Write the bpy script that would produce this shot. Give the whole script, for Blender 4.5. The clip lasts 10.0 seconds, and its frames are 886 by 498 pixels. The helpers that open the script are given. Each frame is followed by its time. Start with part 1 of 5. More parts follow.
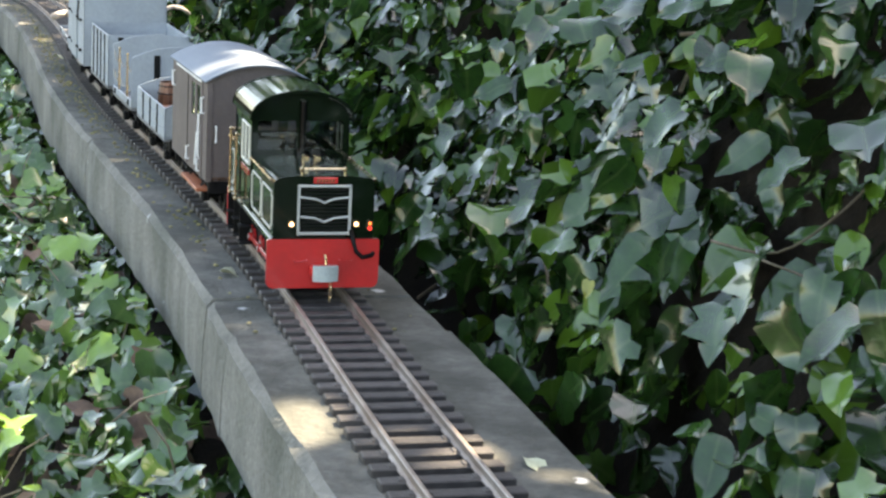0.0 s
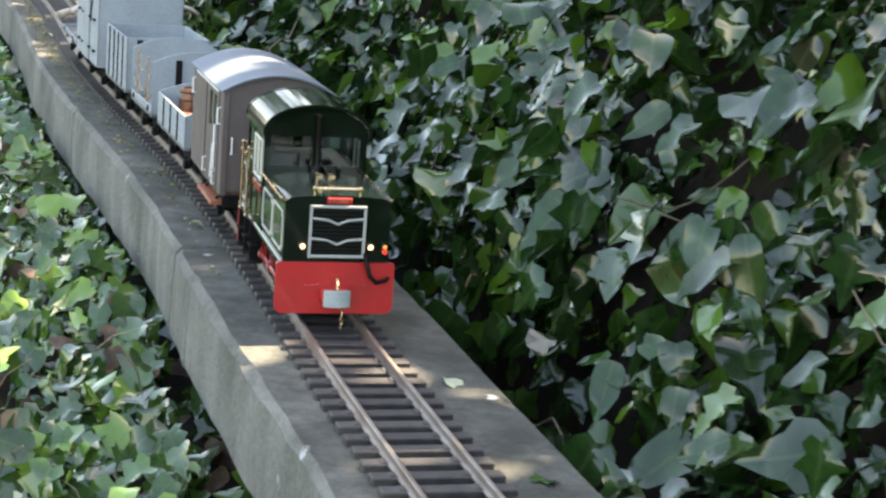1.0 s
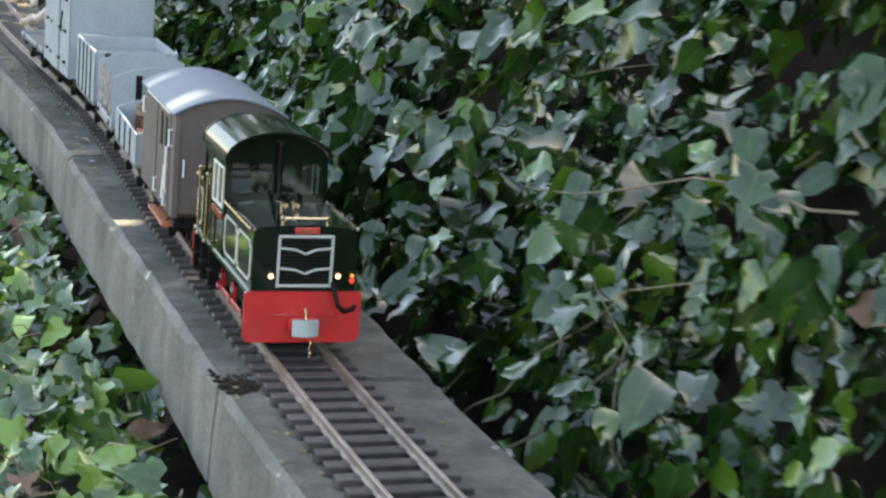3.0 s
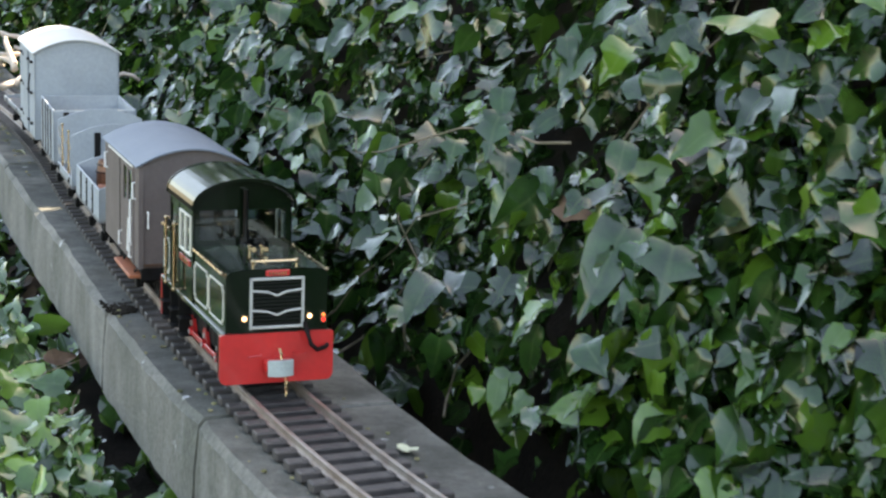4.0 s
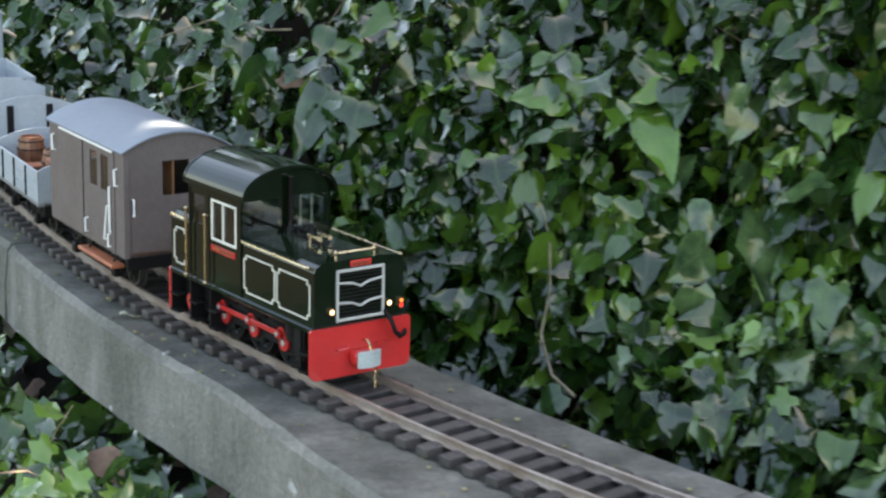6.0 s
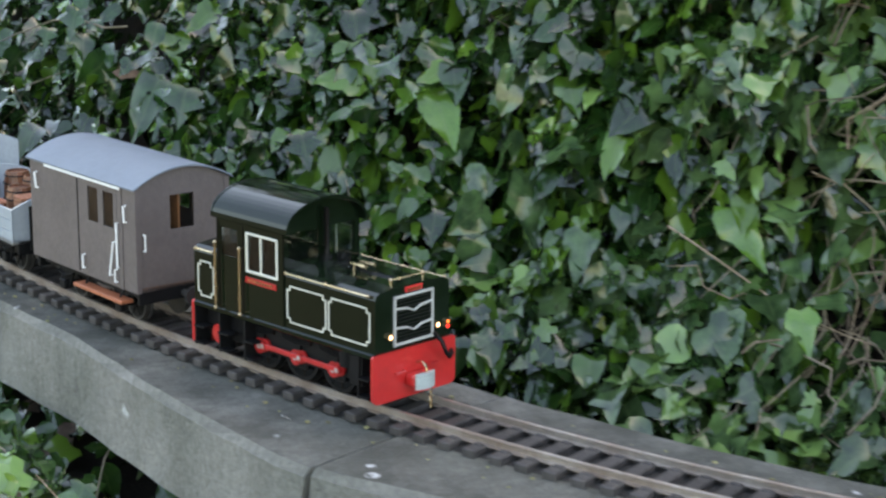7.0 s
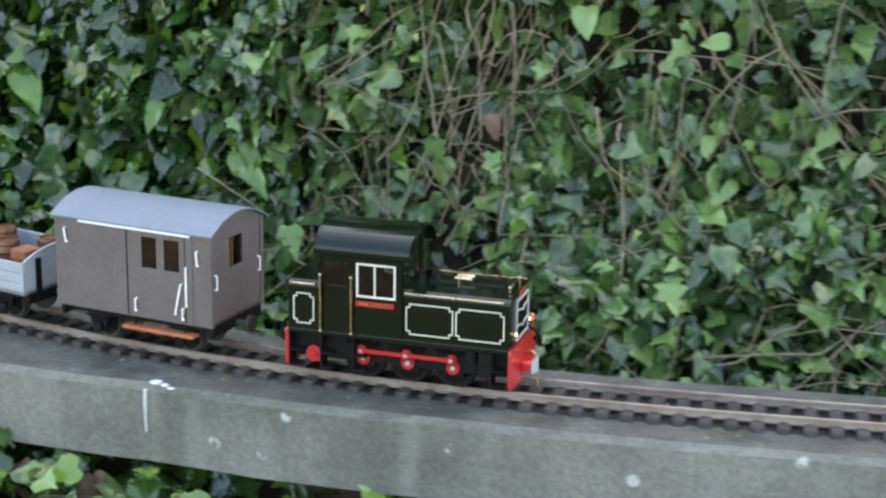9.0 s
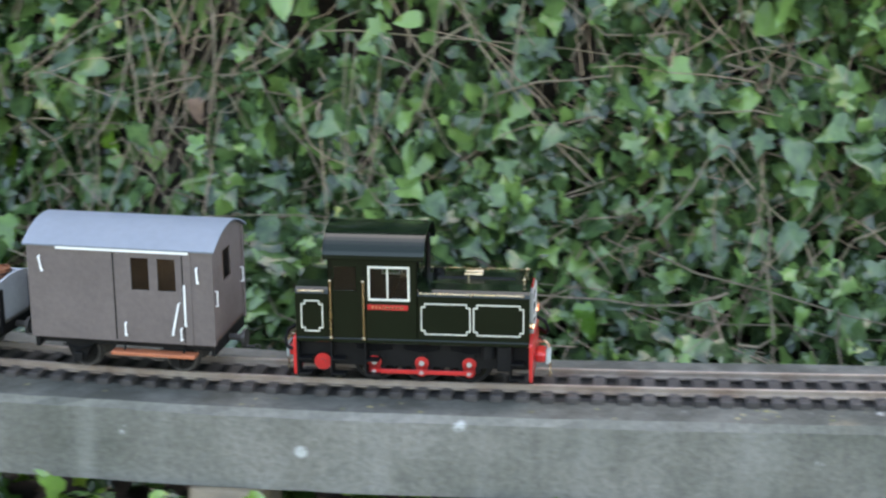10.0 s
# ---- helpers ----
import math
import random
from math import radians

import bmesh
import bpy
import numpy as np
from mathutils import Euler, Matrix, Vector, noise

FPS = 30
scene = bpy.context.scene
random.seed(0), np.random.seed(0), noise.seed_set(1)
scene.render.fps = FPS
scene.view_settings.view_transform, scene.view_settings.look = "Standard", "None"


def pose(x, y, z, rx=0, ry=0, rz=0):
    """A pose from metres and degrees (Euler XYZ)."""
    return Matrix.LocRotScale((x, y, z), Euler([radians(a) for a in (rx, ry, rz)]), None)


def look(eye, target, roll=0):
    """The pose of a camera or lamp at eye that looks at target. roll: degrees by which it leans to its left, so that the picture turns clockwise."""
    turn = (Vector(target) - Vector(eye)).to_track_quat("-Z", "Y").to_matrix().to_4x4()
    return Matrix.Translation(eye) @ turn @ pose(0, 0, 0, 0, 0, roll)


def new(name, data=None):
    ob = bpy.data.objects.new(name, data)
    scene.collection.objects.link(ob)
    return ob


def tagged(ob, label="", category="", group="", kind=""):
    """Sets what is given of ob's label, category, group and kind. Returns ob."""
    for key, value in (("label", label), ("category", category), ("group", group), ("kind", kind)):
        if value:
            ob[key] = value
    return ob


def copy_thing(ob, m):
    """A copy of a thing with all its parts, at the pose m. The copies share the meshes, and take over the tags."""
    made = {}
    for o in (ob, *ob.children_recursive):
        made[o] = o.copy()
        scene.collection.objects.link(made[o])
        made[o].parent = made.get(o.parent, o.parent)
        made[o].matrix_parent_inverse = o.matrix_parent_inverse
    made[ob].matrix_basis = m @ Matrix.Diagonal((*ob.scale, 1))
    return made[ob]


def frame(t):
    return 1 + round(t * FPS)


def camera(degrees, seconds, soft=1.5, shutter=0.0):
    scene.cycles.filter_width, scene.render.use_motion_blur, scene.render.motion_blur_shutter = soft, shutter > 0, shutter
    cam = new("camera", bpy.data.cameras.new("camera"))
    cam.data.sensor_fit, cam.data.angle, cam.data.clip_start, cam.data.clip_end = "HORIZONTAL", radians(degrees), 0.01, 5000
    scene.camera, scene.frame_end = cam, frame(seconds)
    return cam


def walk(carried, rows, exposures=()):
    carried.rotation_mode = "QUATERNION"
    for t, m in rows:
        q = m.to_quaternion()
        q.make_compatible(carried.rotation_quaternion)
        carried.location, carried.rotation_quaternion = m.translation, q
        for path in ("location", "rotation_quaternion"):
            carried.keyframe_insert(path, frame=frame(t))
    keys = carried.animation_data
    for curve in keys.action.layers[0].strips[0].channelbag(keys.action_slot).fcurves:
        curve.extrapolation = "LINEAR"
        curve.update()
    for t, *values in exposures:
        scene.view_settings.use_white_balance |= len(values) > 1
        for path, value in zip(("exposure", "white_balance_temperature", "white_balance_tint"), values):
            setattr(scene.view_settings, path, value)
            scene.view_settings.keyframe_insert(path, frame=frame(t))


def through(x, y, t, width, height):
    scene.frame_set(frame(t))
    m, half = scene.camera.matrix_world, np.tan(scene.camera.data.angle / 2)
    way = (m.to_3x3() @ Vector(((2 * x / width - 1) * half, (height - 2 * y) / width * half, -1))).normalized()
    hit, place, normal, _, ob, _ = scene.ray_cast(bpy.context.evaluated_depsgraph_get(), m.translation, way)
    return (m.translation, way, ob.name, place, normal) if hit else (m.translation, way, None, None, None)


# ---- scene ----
cam = camera(26.63, 10.0, soft=2.4, shutter=0.4)
PATH = [
    (0, pose(-0.1177, 1.6986, 0.3915, 77.529, 0, -2.966) @ pose(0, 0, 0, 0, 0, 2.997)),
    (0.5, pose(-0.1018, 1.6159, 0.3912, 77.270, 0, -3.139) @ pose(0, 0, 0, 0, 0, 3.703)),
    (1, pose(-0.0846, 1.5142, 0.3950, 77.515, 0, -3.321) @ pose(0, 0, 0, 0, 0, 4.379)),
    (1.5, pose(-0.0671, 1.4103, 0.3947, 78.020, 0, -4.579) @ pose(0, 0, 0, 0, 0, 5.282)),
    (2, pose(-0.0729, 1.2789, 0.4283, 76.784, 0, -6.399) @ pose(0, 0, 0, 0, 0, 5.706)),
    (2.5, pose(-0.0558, 1.1651, 0.4319, 76.322, 0, -6.393) @ pose(0, 0, 0, 0, 0, 5.900)),
    (3, pose(0.0036, 0.9645, 0.4283, 77.237, 0, -5.735) @ pose(0, 0, 0, 0, 0, 4.795)),
    (3.5, pose(0.0758, 0.7221, 0.4275, 78.450, 0, -5.370) @ pose(0, 0, 0, 0, 0, 3.055)),
    (4, pose(0.1212, 0.5350, 0.4276, 78.660, 0, -5.902) @ pose(0, 0, 0, 0, 0, 1.926)),
    (4.5, pose(0.1198, 0.4432, 0.4306, 77.383, 0, -7.513) @ pose(0, 0, 0, 0, 0, 2.035)),
    (5, pose(0.1172, 0.3139, 0.4461, 76.603, 0, -9.053) @ pose(0, 0, 0, 0, 0, 2.007)),
    (5.5, pose(0.1262, 0.1691, 0.4621, 76.201, 0, -10.367) @ pose(0, 0, 0, 0, 0, 1.711)),
    (6, pose(0.1395, 0.0246, 0.4765, 75.992, 0, -11.746) @ pose(0, 0, 0, 0, 0, 1.302)),
    (6.5, pose(0.1479, -0.1195, 0.4914, 75.967, 0, -13.505) @ pose(0, 0, 0, 0, 0, 0.888)),
    (7, pose(0.1468, -0.2616, 0.5109, 75.867, 0, -15.621) @ pose(0, 0, 0, 0, 0, 0.540)),
    (7.5, pose(0.1410, -0.3919, 0.5429, 75.105, 0, -17.479) @ pose(0, 0, 0, 0, 0, 0.716)),
    (8, pose(0.1245, -0.5144, 0.5784, 74.884, 0, -20.138) @ pose(0, 0, 0, 0, 0, 2.074)),
    (8.5, pose(0.1349, -0.6996, 0.6021, 74.687, 0, -22.289) @ pose(0, 0, 0, 0, 0, 1.020)),
    (9, pose(0.1440, -0.9033, 0.6505, 74.278, 0, -24.609) @ pose(0, 0, 0, 0, 0, 0.679)),
    (9.5, pose(0.2020, -1.0008, 0.6686, 74.093, 0, -26.217) @ pose(0, 0, 0, 0, 0, 0.263)),
    (10, pose(0.3056, -1.0332, 0.6667, 73.512, 0, -28.739) @ pose(0, 0, 0, 0, 0, -0.556)),
]
walk(cam, PATH, exposures=[(0.0, 2.72, 8800, 11), (5.0, 2.62, 8700, 11), (8.0, 2.8, 8600, 11), (10.0, 2.96, 8300, 11)])

# ---- world and sun ----
SUN_DIR = Vector((0.5, 0.3, 0.81)).normalized()   # towards the sun
world = bpy.data.worlds.new("world")
scene.world = world
world.use_nodes = True
wn = world.node_tree.nodes
sky = wn.new("ShaderNodeTexSky")
sky.sky_type = "NISHITA"
sky.sun_disc = False
sky.dust_density = 1.5
sky.sun_elevation = math.asin(SUN_DIR.z)
sky.sun_rotation = math.atan2(SUN_DIR.x, SUN_DIR.y)
wn["Background"].inputs[1].default_value = 0.15
world.node_tree.links.new(sky.outputs[0], wn["Background"].inputs[0])
sun = new("sun", bpy.data.lights.new("sun", "SUN"))
sun.data.energy = 5.0
sun.data.angle = radians(0.53)
sun.data.color = (1.0, 0.95, 0.88)
sun.matrix_world = look(SUN_DIR * 20, (0, 0, 0))


# ---- materials ----
def mat(name, base, rough=0.6, metal=0.0, var=0.15, scale=60.0, bump=0.0, bump_scale=None, other=None, spec=0.5,
        island=0.0, objvar=0.0, coat=0.0, rough_var=0.1, mix_at=0.5, emit=0.0, fine=None):
    """A surface with colour variation at two scales, varied gloss and fine relief."""
    m = bpy.data.materials.new(name)
    m.use_nodes = True
    nt = m.node_tree
    n, ln = nt.nodes, nt.links
    b = n["Principled BSDF"]
    tc = n.new("ShaderNodeTexCoord")
    big = n.new("ShaderNodeTexNoise")
    big.inputs["Scale"].default_value = scale
    big.inputs["Detail"].default_value = 5.0
    small = n.new("ShaderNodeTexNoise")
    small.inputs["Scale"].default_value = fine or scale * 9
    small.inputs["Detail"].default_value = 3.0
    for t in (big, small):
        ln.new(tc.outputs["Object"], t.inputs["Vector"])
    mix = n.new("ShaderNodeMix")
    mix.data_type = "RGBA"
    other = other or tuple(c * (1 - 1.6 * var) for c in base)
    mix.inputs[6].default_value = (*base, 1)
    mix.inputs[7].default_value = (*other, 1)
    ramp = n.new("ShaderNodeValToRGB")
    ramp.color_ramp.elements[0].position = mix_at - 0.12
    ramp.color_ramp.elements[1].position = mix_at + 0.16
    ln.new(big.outputs["Fac"], ramp.inputs[0])
    ln.new(ramp.outputs["Color"], mix.inputs[0])
    hsv = n.new("ShaderNodeHueSaturation")
    ln.new(mix.outputs[2], hsv.inputs["Color"])
    val = n.new("ShaderNodeMapRange")
    val.inputs["From Min"].default_value, val.inputs["From Max"].default_value = 0.25, 0.75
    val.inputs["To Min"].default_value, val.inputs["To Max"].default_value = 1 - var, 1 + var
    ln.new(small.outputs["Fac"], val.inputs["Value"])
    last = val.outputs[0]
    for kind, amount in (("island", island), ("object", objvar)):
        if amount:
            src = n.new("ShaderNodeNewGeometry") if kind == "island" else n.new("ShaderNodeObjectInfo")
            r = n.new("ShaderNodeMapRange")
            r.inputs["To Min"].default_value, r.inputs["To Max"].default_value = 1 - amount, 1 + amount
            ln.new(src.outputs["Random Per Island" if kind == "island" else "Random"], r.inputs["Value"])
            mul = n.new("ShaderNodeMath")
            mul.operation = "MULTIPLY"
            ln.new(last, mul.inputs[0])
            ln.new(r.outputs[0], mul.inputs[1])
            last = mul.outputs[0]
    ln.new(last, hsv.inputs["Value"])
    ln.new(hsv.outputs[0], b.inputs["Base Color"])
    rr = n.new("ShaderNodeMapRange")
    rr.inputs["To Min"].default_value, rr.inputs["To Max"].default_value = max(0.02, rough - rough_var), min(1, rough + rough_var)
    ln.new(big.outputs["Fac"], rr.inputs["Value"])
    ln.new(rr.outputs[0], b.inputs["Roughness"])
    b.inputs["Metallic"].default_value = metal
    b.inputs["Specular IOR Level"].default_value = spec
    b.inputs["Coat Weight"].default_value = coat
    b.inputs["Coat Roughness"].default_value = 0.06
    if emit:
        b.inputs["Emission Color"].default_value = (*base, 1)
        b.inputs["Emission Strength"].default_value = emit
    if bump:
        bp = n.new("ShaderNodeBump")
        bp.inputs["Strength"].default_value = min(1.0, bump)
        bp.inputs["Distance"].default_value = 0.002
        bt = n.new("ShaderNodeTexNoise")
        bt.inputs["Scale"].default_value = bump_scale or scale * 6
        bt.inputs["Detail"].default_value = 6
        ln.new(tc.outputs["Object"], bt.inputs["Vector"])
        ln.new(bt.outputs["Fac"], bp.inputs["Height"])
        ln.new(bp.outputs[0], b.inputs["Normal"])
    return m


def leaf_mat(name, base, other, young, rough=0.34, through=0.2):
    """Ivy leaf: glossy, a little light coming through, each leaf its own green, paler veins."""
    m = mat(name, base, rough, 0, 0.12, 45, 0.25, 160, other=other, island=0.45, spec=0.25, rough_var=0.07)
    nt = m.node_tree
    n, ln = nt.nodes, nt.links
    b = n["Principled BSDF"]
    b.inputs["Coat Weight"].default_value = 1.0
    b.inputs["Coat Roughness"].default_value = 0.07
    src = b.inputs["Base Color"].links[0].from_socket
    geo = n.new("ShaderNodeNewGeometry")
    pick = n.new("ShaderNodeValToRGB")
    pick.color_ramp.elements[0].position, pick.color_ramp.elements[1].position = 0.62, 0.97
    ln.new(geo.outputs["Random Per Island"], pick.inputs[0])
    mx = n.new("ShaderNodeMix")
    mx.data_type = "RGBA"
    mx.inputs[7].default_value = (*young, 1)
    ln.new(pick.outputs["Color"], mx.inputs[0])
    ln.new(src, mx.inputs[6])
    at = n.new("ShaderNodeAttribute")
    at.attribute_name = "vein"
    vr = n.new("ShaderNodeMapRange")
    vr.inputs["From Min"].default_value, vr.inputs["From Max"].default_value = 0.0, 0.14
    vr.inputs["To Min"].default_value, vr.inputs["To Max"].default_value = 0.14, 0.0
    ln.new(at.outputs["Fac"], vr.inputs["Value"])
    vx = n.new("ShaderNodeMix")
    vx.data_type = "RGBA"
    vx.inputs[7].default_value = (0.2, 0.27, 0.1, 1)
    ln.new(vr.outputs[0], vx.inputs[0])
    ln.new(mx.outputs[2], vx.inputs[6])
    ln.new(vx.outputs[2], b.inputs["Base Color"])
    tr = n.new("ShaderNodeBsdfTranslucent")
    ln.new(vx.outputs[2], tr.inputs["Color"])
    sh = n.new("ShaderNodeMixShader")
    sh.inputs[0].default_value = through
    ln.new(b.outputs[0], sh.inputs[1])
    ln.new(tr.outputs[0], sh.inputs[2])
    ln.new(sh.outputs[0], n["Material Output"].inputs[0])
    return m


def glass_mat(name, tint=(0.9, 0.95, 0.95)):
    m = bpy.data.materials.new(name)
    m.use_nodes = True
    b = m.node_tree.nodes["Principled BSDF"]
    b.inputs["Base Color"].default_value = (*tint, 1)
    b.inputs["Roughness"].default_value = 0.03
    b.inputs["Transmission Weight"].default_value = 1.0
    b.inputs["IOR"].default_value = 1.45
    return m


M_BED = mat("weathered_concrete", (0.185, 0.18, 0.16), 0.85, 0, 0.25, 7, 0.9, 240, other=(0.1, 0.103, 0.086), fine=160)


def weather(m):
    """Vertical streaks, dark moss on what faces up, and pale lichen spots."""
    nt = m.node_tree
    n, ln = nt.nodes, nt.links
    b = n["Principled BSDF"]
    tc = n.new("ShaderNodeTexCoord")
    stretch = n.new("ShaderNodeMapping")
    stretch.inputs["Scale"].default_value = (24, 24, 4)
    ln.new(tc.outputs["Object"], stretch.inputs["Vector"])
    streak = n.new("ShaderNodeTexNoise")
    streak.inputs["Scale"].default_value = 1.0
    streak.inputs["Detail"].default_value = 4
    ln.new(stretch.outputs[0], streak.inputs["Vector"])
    moss = n.new("ShaderNodeTexNoise")
    moss.inputs["Scale"].default_value = 16
    moss.inputs["Detail"].default_value = 8
    moss.inputs["Roughness"].default_value = 0.7
    ln.new(tc.outputs["Object"], moss.inputs["Vector"])
    spot = n.new("ShaderNodeTexVoronoi")
    spot.inputs["Scale"].default_value = 26
    ln.new(tc.outputs["Object"], spot.inputs["Vector"])
    geo = n.new("ShaderNodeNewGeometry")
    sep = n.new("ShaderNodeSeparateXYZ")
    ln.new(geo.outputs["True Normal"], sep.inputs[0])

    def ramp(src, a, c, lo=0.0, hi=1.0):
        r = n.new("ShaderNodeMapRange")
        r.inputs["From Min"].default_value, r.inputs["From Max"].default_value = a, c
        r.inputs["To Min"].default_value, r.inputs["To Max"].default_value = lo, hi
        ln.new(src, r.inputs["Value"])
        return r.outputs[0]

    def times(x, y):
        k = n.new("ShaderNodeMath")
        k.operation = "MULTIPLY"
        ln.new(x, k.inputs[0])
        ln.new(y, k.inputs[1])
        return k.outputs[0]

    def over(colour, fac):
        mx = n.new("ShaderNodeMix")
        mx.data_type = "RGBA"
        ln.new(fac, mx.inputs[0])
        ln.new(b.inputs["Base Color"].links[0].from_socket, mx.inputs[6])
        mx.inputs[7].default_value = (*colour, 1)
        ln.new(mx.outputs[2], b.inputs["Base Color"])

    over((0.075, 0.075, 0.062), times(ramp(streak.outputs["Fac"], 0.5, 0.75, 0, 0.45), ramp(sep.outputs["Z"], 0.2, 0.5, 1, 0)))
    over((0.27, 0.27, 0.25), times(ramp(streak.outputs["Fac"], 0.46, 0.3, 0, 0.35), ramp(sep.outputs["Z"], 0.2, 0.5, 1, 0)))
    over((0.042, 0.043, 0.034), times(ramp(moss.outputs["Fac"], 0.33, 0.6, 0.25, 0.97), ramp(sep.outputs["Z"], 0.5, 0.9)))
    over((0.42, 0.43, 0.42), times(ramp(spot.outputs["Distance"], 0.2, 0.12), ramp(moss.outputs["Fac"], 0.56, 0.6)))


weather(M_BED)
# Near-black colour that paints in the shade between the sleepers.
M_GAP_SHADE = mat("sleeper_gap_shade", (0.018, 0.017, 0.015), 0.95, 0, 0.3, 60, 1.0, 500)
M_SLEEPER = mat("brown_black_plastic", (0.034, 0.03, 0.029), 0.6, 0, 0.2, 30, 0.3, 300, other=(0.055, 0.049, 0.045), objvar=0.25, island=0.2)
M_RAIL = mat("tarnished_rail", (0.4, 0.35, 0.31), 0.42, 0.75, 0.12, 25, 0.2, 300, other=(0.26, 0.2, 0.165))
M_GREEN = mat("dark_green_enamel", (0.0045, 0.0095, 0.0045), 0.075, 0, 0.08, 14, 0, coat=0.0, spec=0.36, rough_var=0.02)
M_BLACK = mat("black_enamel", (0.005, 0.0055, 0.0055), 0.16, 0, 0.1, 20, 0, coat=0.0, spec=0.3, rough_var=0.05)
M_MATTBLACK = mat("matt_black_iron", (0.007, 0.007, 0.0075), 0.6, 0, 0.2, 40, 0.2, spec=0.16)
M_RED = mat("signal_red_enamel", (0.52, 0.022, 0.022), 0.3, 0, 0.07, 22, 0, coat=0.5, other=(0.44, 0.02, 0.02))
M_CREAM = mat("cream_lining", (0.72, 0.7, 0.6), 0.45, 0, 0.06, 60)
M_BRASS = mat("polished_brass", (0.62, 0.49, 0.32), 0.26, 1.0, 0.1, 60, other=(0.6, 0.44, 0.24))
M_STEEL = mat("bare_steel", (0.5, 0.52, 0.52), 0.4, 0.6, 0.1, 50)
M_IRON = mat("worn_dark_iron", (0.07, 0.068, 0.066), 0.45, 0.5, 0.15, 50, 0.2)
M_SILVER = mat("silver_grey_paint", (0.42, 0.43, 0.41), 0.45, 0.1, 0.06, 50)
M_BUFFER = mat("grey_buffer_paint", (0.36, 0.42, 0.42), 0.4, 0.1, 0.1, 60)
M_BROWN = mat("grey_brown_paint", (0.125, 0.1, 0.094), 0.6, 0, 0.1, 18, 0.25, 260, other=(0.108, 0.086, 0.08))
M_ROOF = mat("blue_grey_roof_paint", (0.145, 0.175, 0.21), 0.6, 0, 0.05, 12, 0.15, 300)
M_PALEROOF = mat("pale_roof_paint", (0.62, 0.62, 0.6), 0.55, 0, 0.05, 12, 0.15, 300)
M_GREY = mat("light_grey_wagon_paint", (0.32, 0.36, 0.39), 0.55, 0, 0.07, 22, 0.2, 260, objvar=0.04)
M_DARKGREY = mat("dark_grey_inside", (0.2, 0.2, 0.2), 0.7, 0, 0.12, 22, 0.2, 260)
M_STEP = mat("orange_brown_footboard", (0.42, 0.13, 0.06), 0.5, 0, 0.15, 50, 0.2, 260)
M_WHITE = mat("white_paint", (0.8, 0.8, 0.78), 0.5, 0, 0.03, 60)
M_BARREL = mat("stained_oak", (0.2, 0.075, 0.035), 0.4, 0, 0.25, 70, 0.3, 240, other=(0.1, 0.035, 0.018), objvar=0.2)
M_CRATE = mat("orange_crate_wood", (0.27, 0.1, 0.05), 0.6, 0, 0.2, 70, 0.3, 240, objvar=0.2)
M_CHURN = mat("bright_milk_churn", (0.75, 0.75, 0.72), 0.3, 0.7, 0.06, 60)
M_DRIFT = mat("bleached_root_wood", (0.6, 0.52, 0.44), 0.8, 0, 0.15, 60, 0.6, 300, other=(0.4, 0.32, 0.26))
M_INTERIOR = mat("varnished_brown_inside", (0.2, 0.08, 0.03), 0.5, 0, 0.2, 30)
# Leaf mould kept near-black: the shade of the ivy's hollows is in its colour.
M_SOIL = mat("shade_dark_leaf_mould", (0.022, 0.017, 0.012), 0.95, 0, 0.3, 14, 1.0, 200, other=(0.011, 0.009, 0.007), spec=0.15)
M_STEM = mat("ivy_stem_bark", (0.2, 0.16, 0.11), 0.85, 0, 0.25, 40, 0.5, 300, other=(0.12, 0.1, 0.06), island=0.35)
M_POST = mat("sawn_softwood_post", (0.42, 0.33, 0.24), 0.8, 0, 0.12, 20, 0.5, 260)
M_MOSS = mat("moss_crumbs", (0.24, 0.2, 0.1), 0.95, 0, 0.3, 100, 0.6, 600, other=(0.12, 0.13, 0.05), island=0.5)
M_DEADLEAF = mat("withered_leaf", (0.14, 0.085, 0.05), 0.75, 0, 0.2, 60, 0.4, 300, other=(0.08, 0.045, 0.03), island=0.4)
M_PALELEAF = mat("bleached_fallen_leaf", (0.5, 0.52, 0.36), 0.7, 0, 0.12, 60, 0.3, 300, island=0.2)
M_DROPPING = mat("white_bird_dropping", (0.72, 0.73, 0.74), 0.7, 0, 0.1, 90, 0.3)
M_TWIG = mat("dry_brown_twig", (0.3, 0.22, 0.145), 0.85, 0, 0.2, 40, 0.4, 300, other=(0.17, 0.12, 0.08), island=0.5)
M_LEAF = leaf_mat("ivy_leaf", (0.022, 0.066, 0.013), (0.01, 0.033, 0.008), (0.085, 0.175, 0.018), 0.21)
# Lighter, yellower ivy; its colour is raised further for the brighter light there.
M_LEAF_FAR = leaf_mat("paler_lit_ivy_leaf", (0.088, 0.162, 0.056), (0.026, 0.058, 0.024), (0.2, 0.34, 0.09), 0.22, 0.3)
M_YOUNG = leaf_mat("young_ivy_leaf", (0.1, 0.21, 0.03), (0.07, 0.16, 0.022), (0.13, 0.25, 0.035), 0.26)
M_YELLOW = leaf_mat("yellowed_leaf", (0.3, 0.3, 0.05), (0.2, 0.22, 0.04), (0.36, 0.34, 0.06), 0.4)
M_LEAF_LOW = leaf_mat("ground_ivy_leaf", (0.05, 0.12, 0.025), (0.03, 0.075, 0.018), (0.15, 0.27, 0.035), 0.24)
M_CANOPY = leaf_mat("tree_leaf", (0.05, 0.1, 0.03), (0.03, 0.07, 0.02), (0.08, 0.14, 0.03), 0.5, 0.06)
M_LAMP = mat("warm_lit_lens", (1.0, 0.55, 0.3), 0.3, 0, 0.0, 60, emit=0.9)
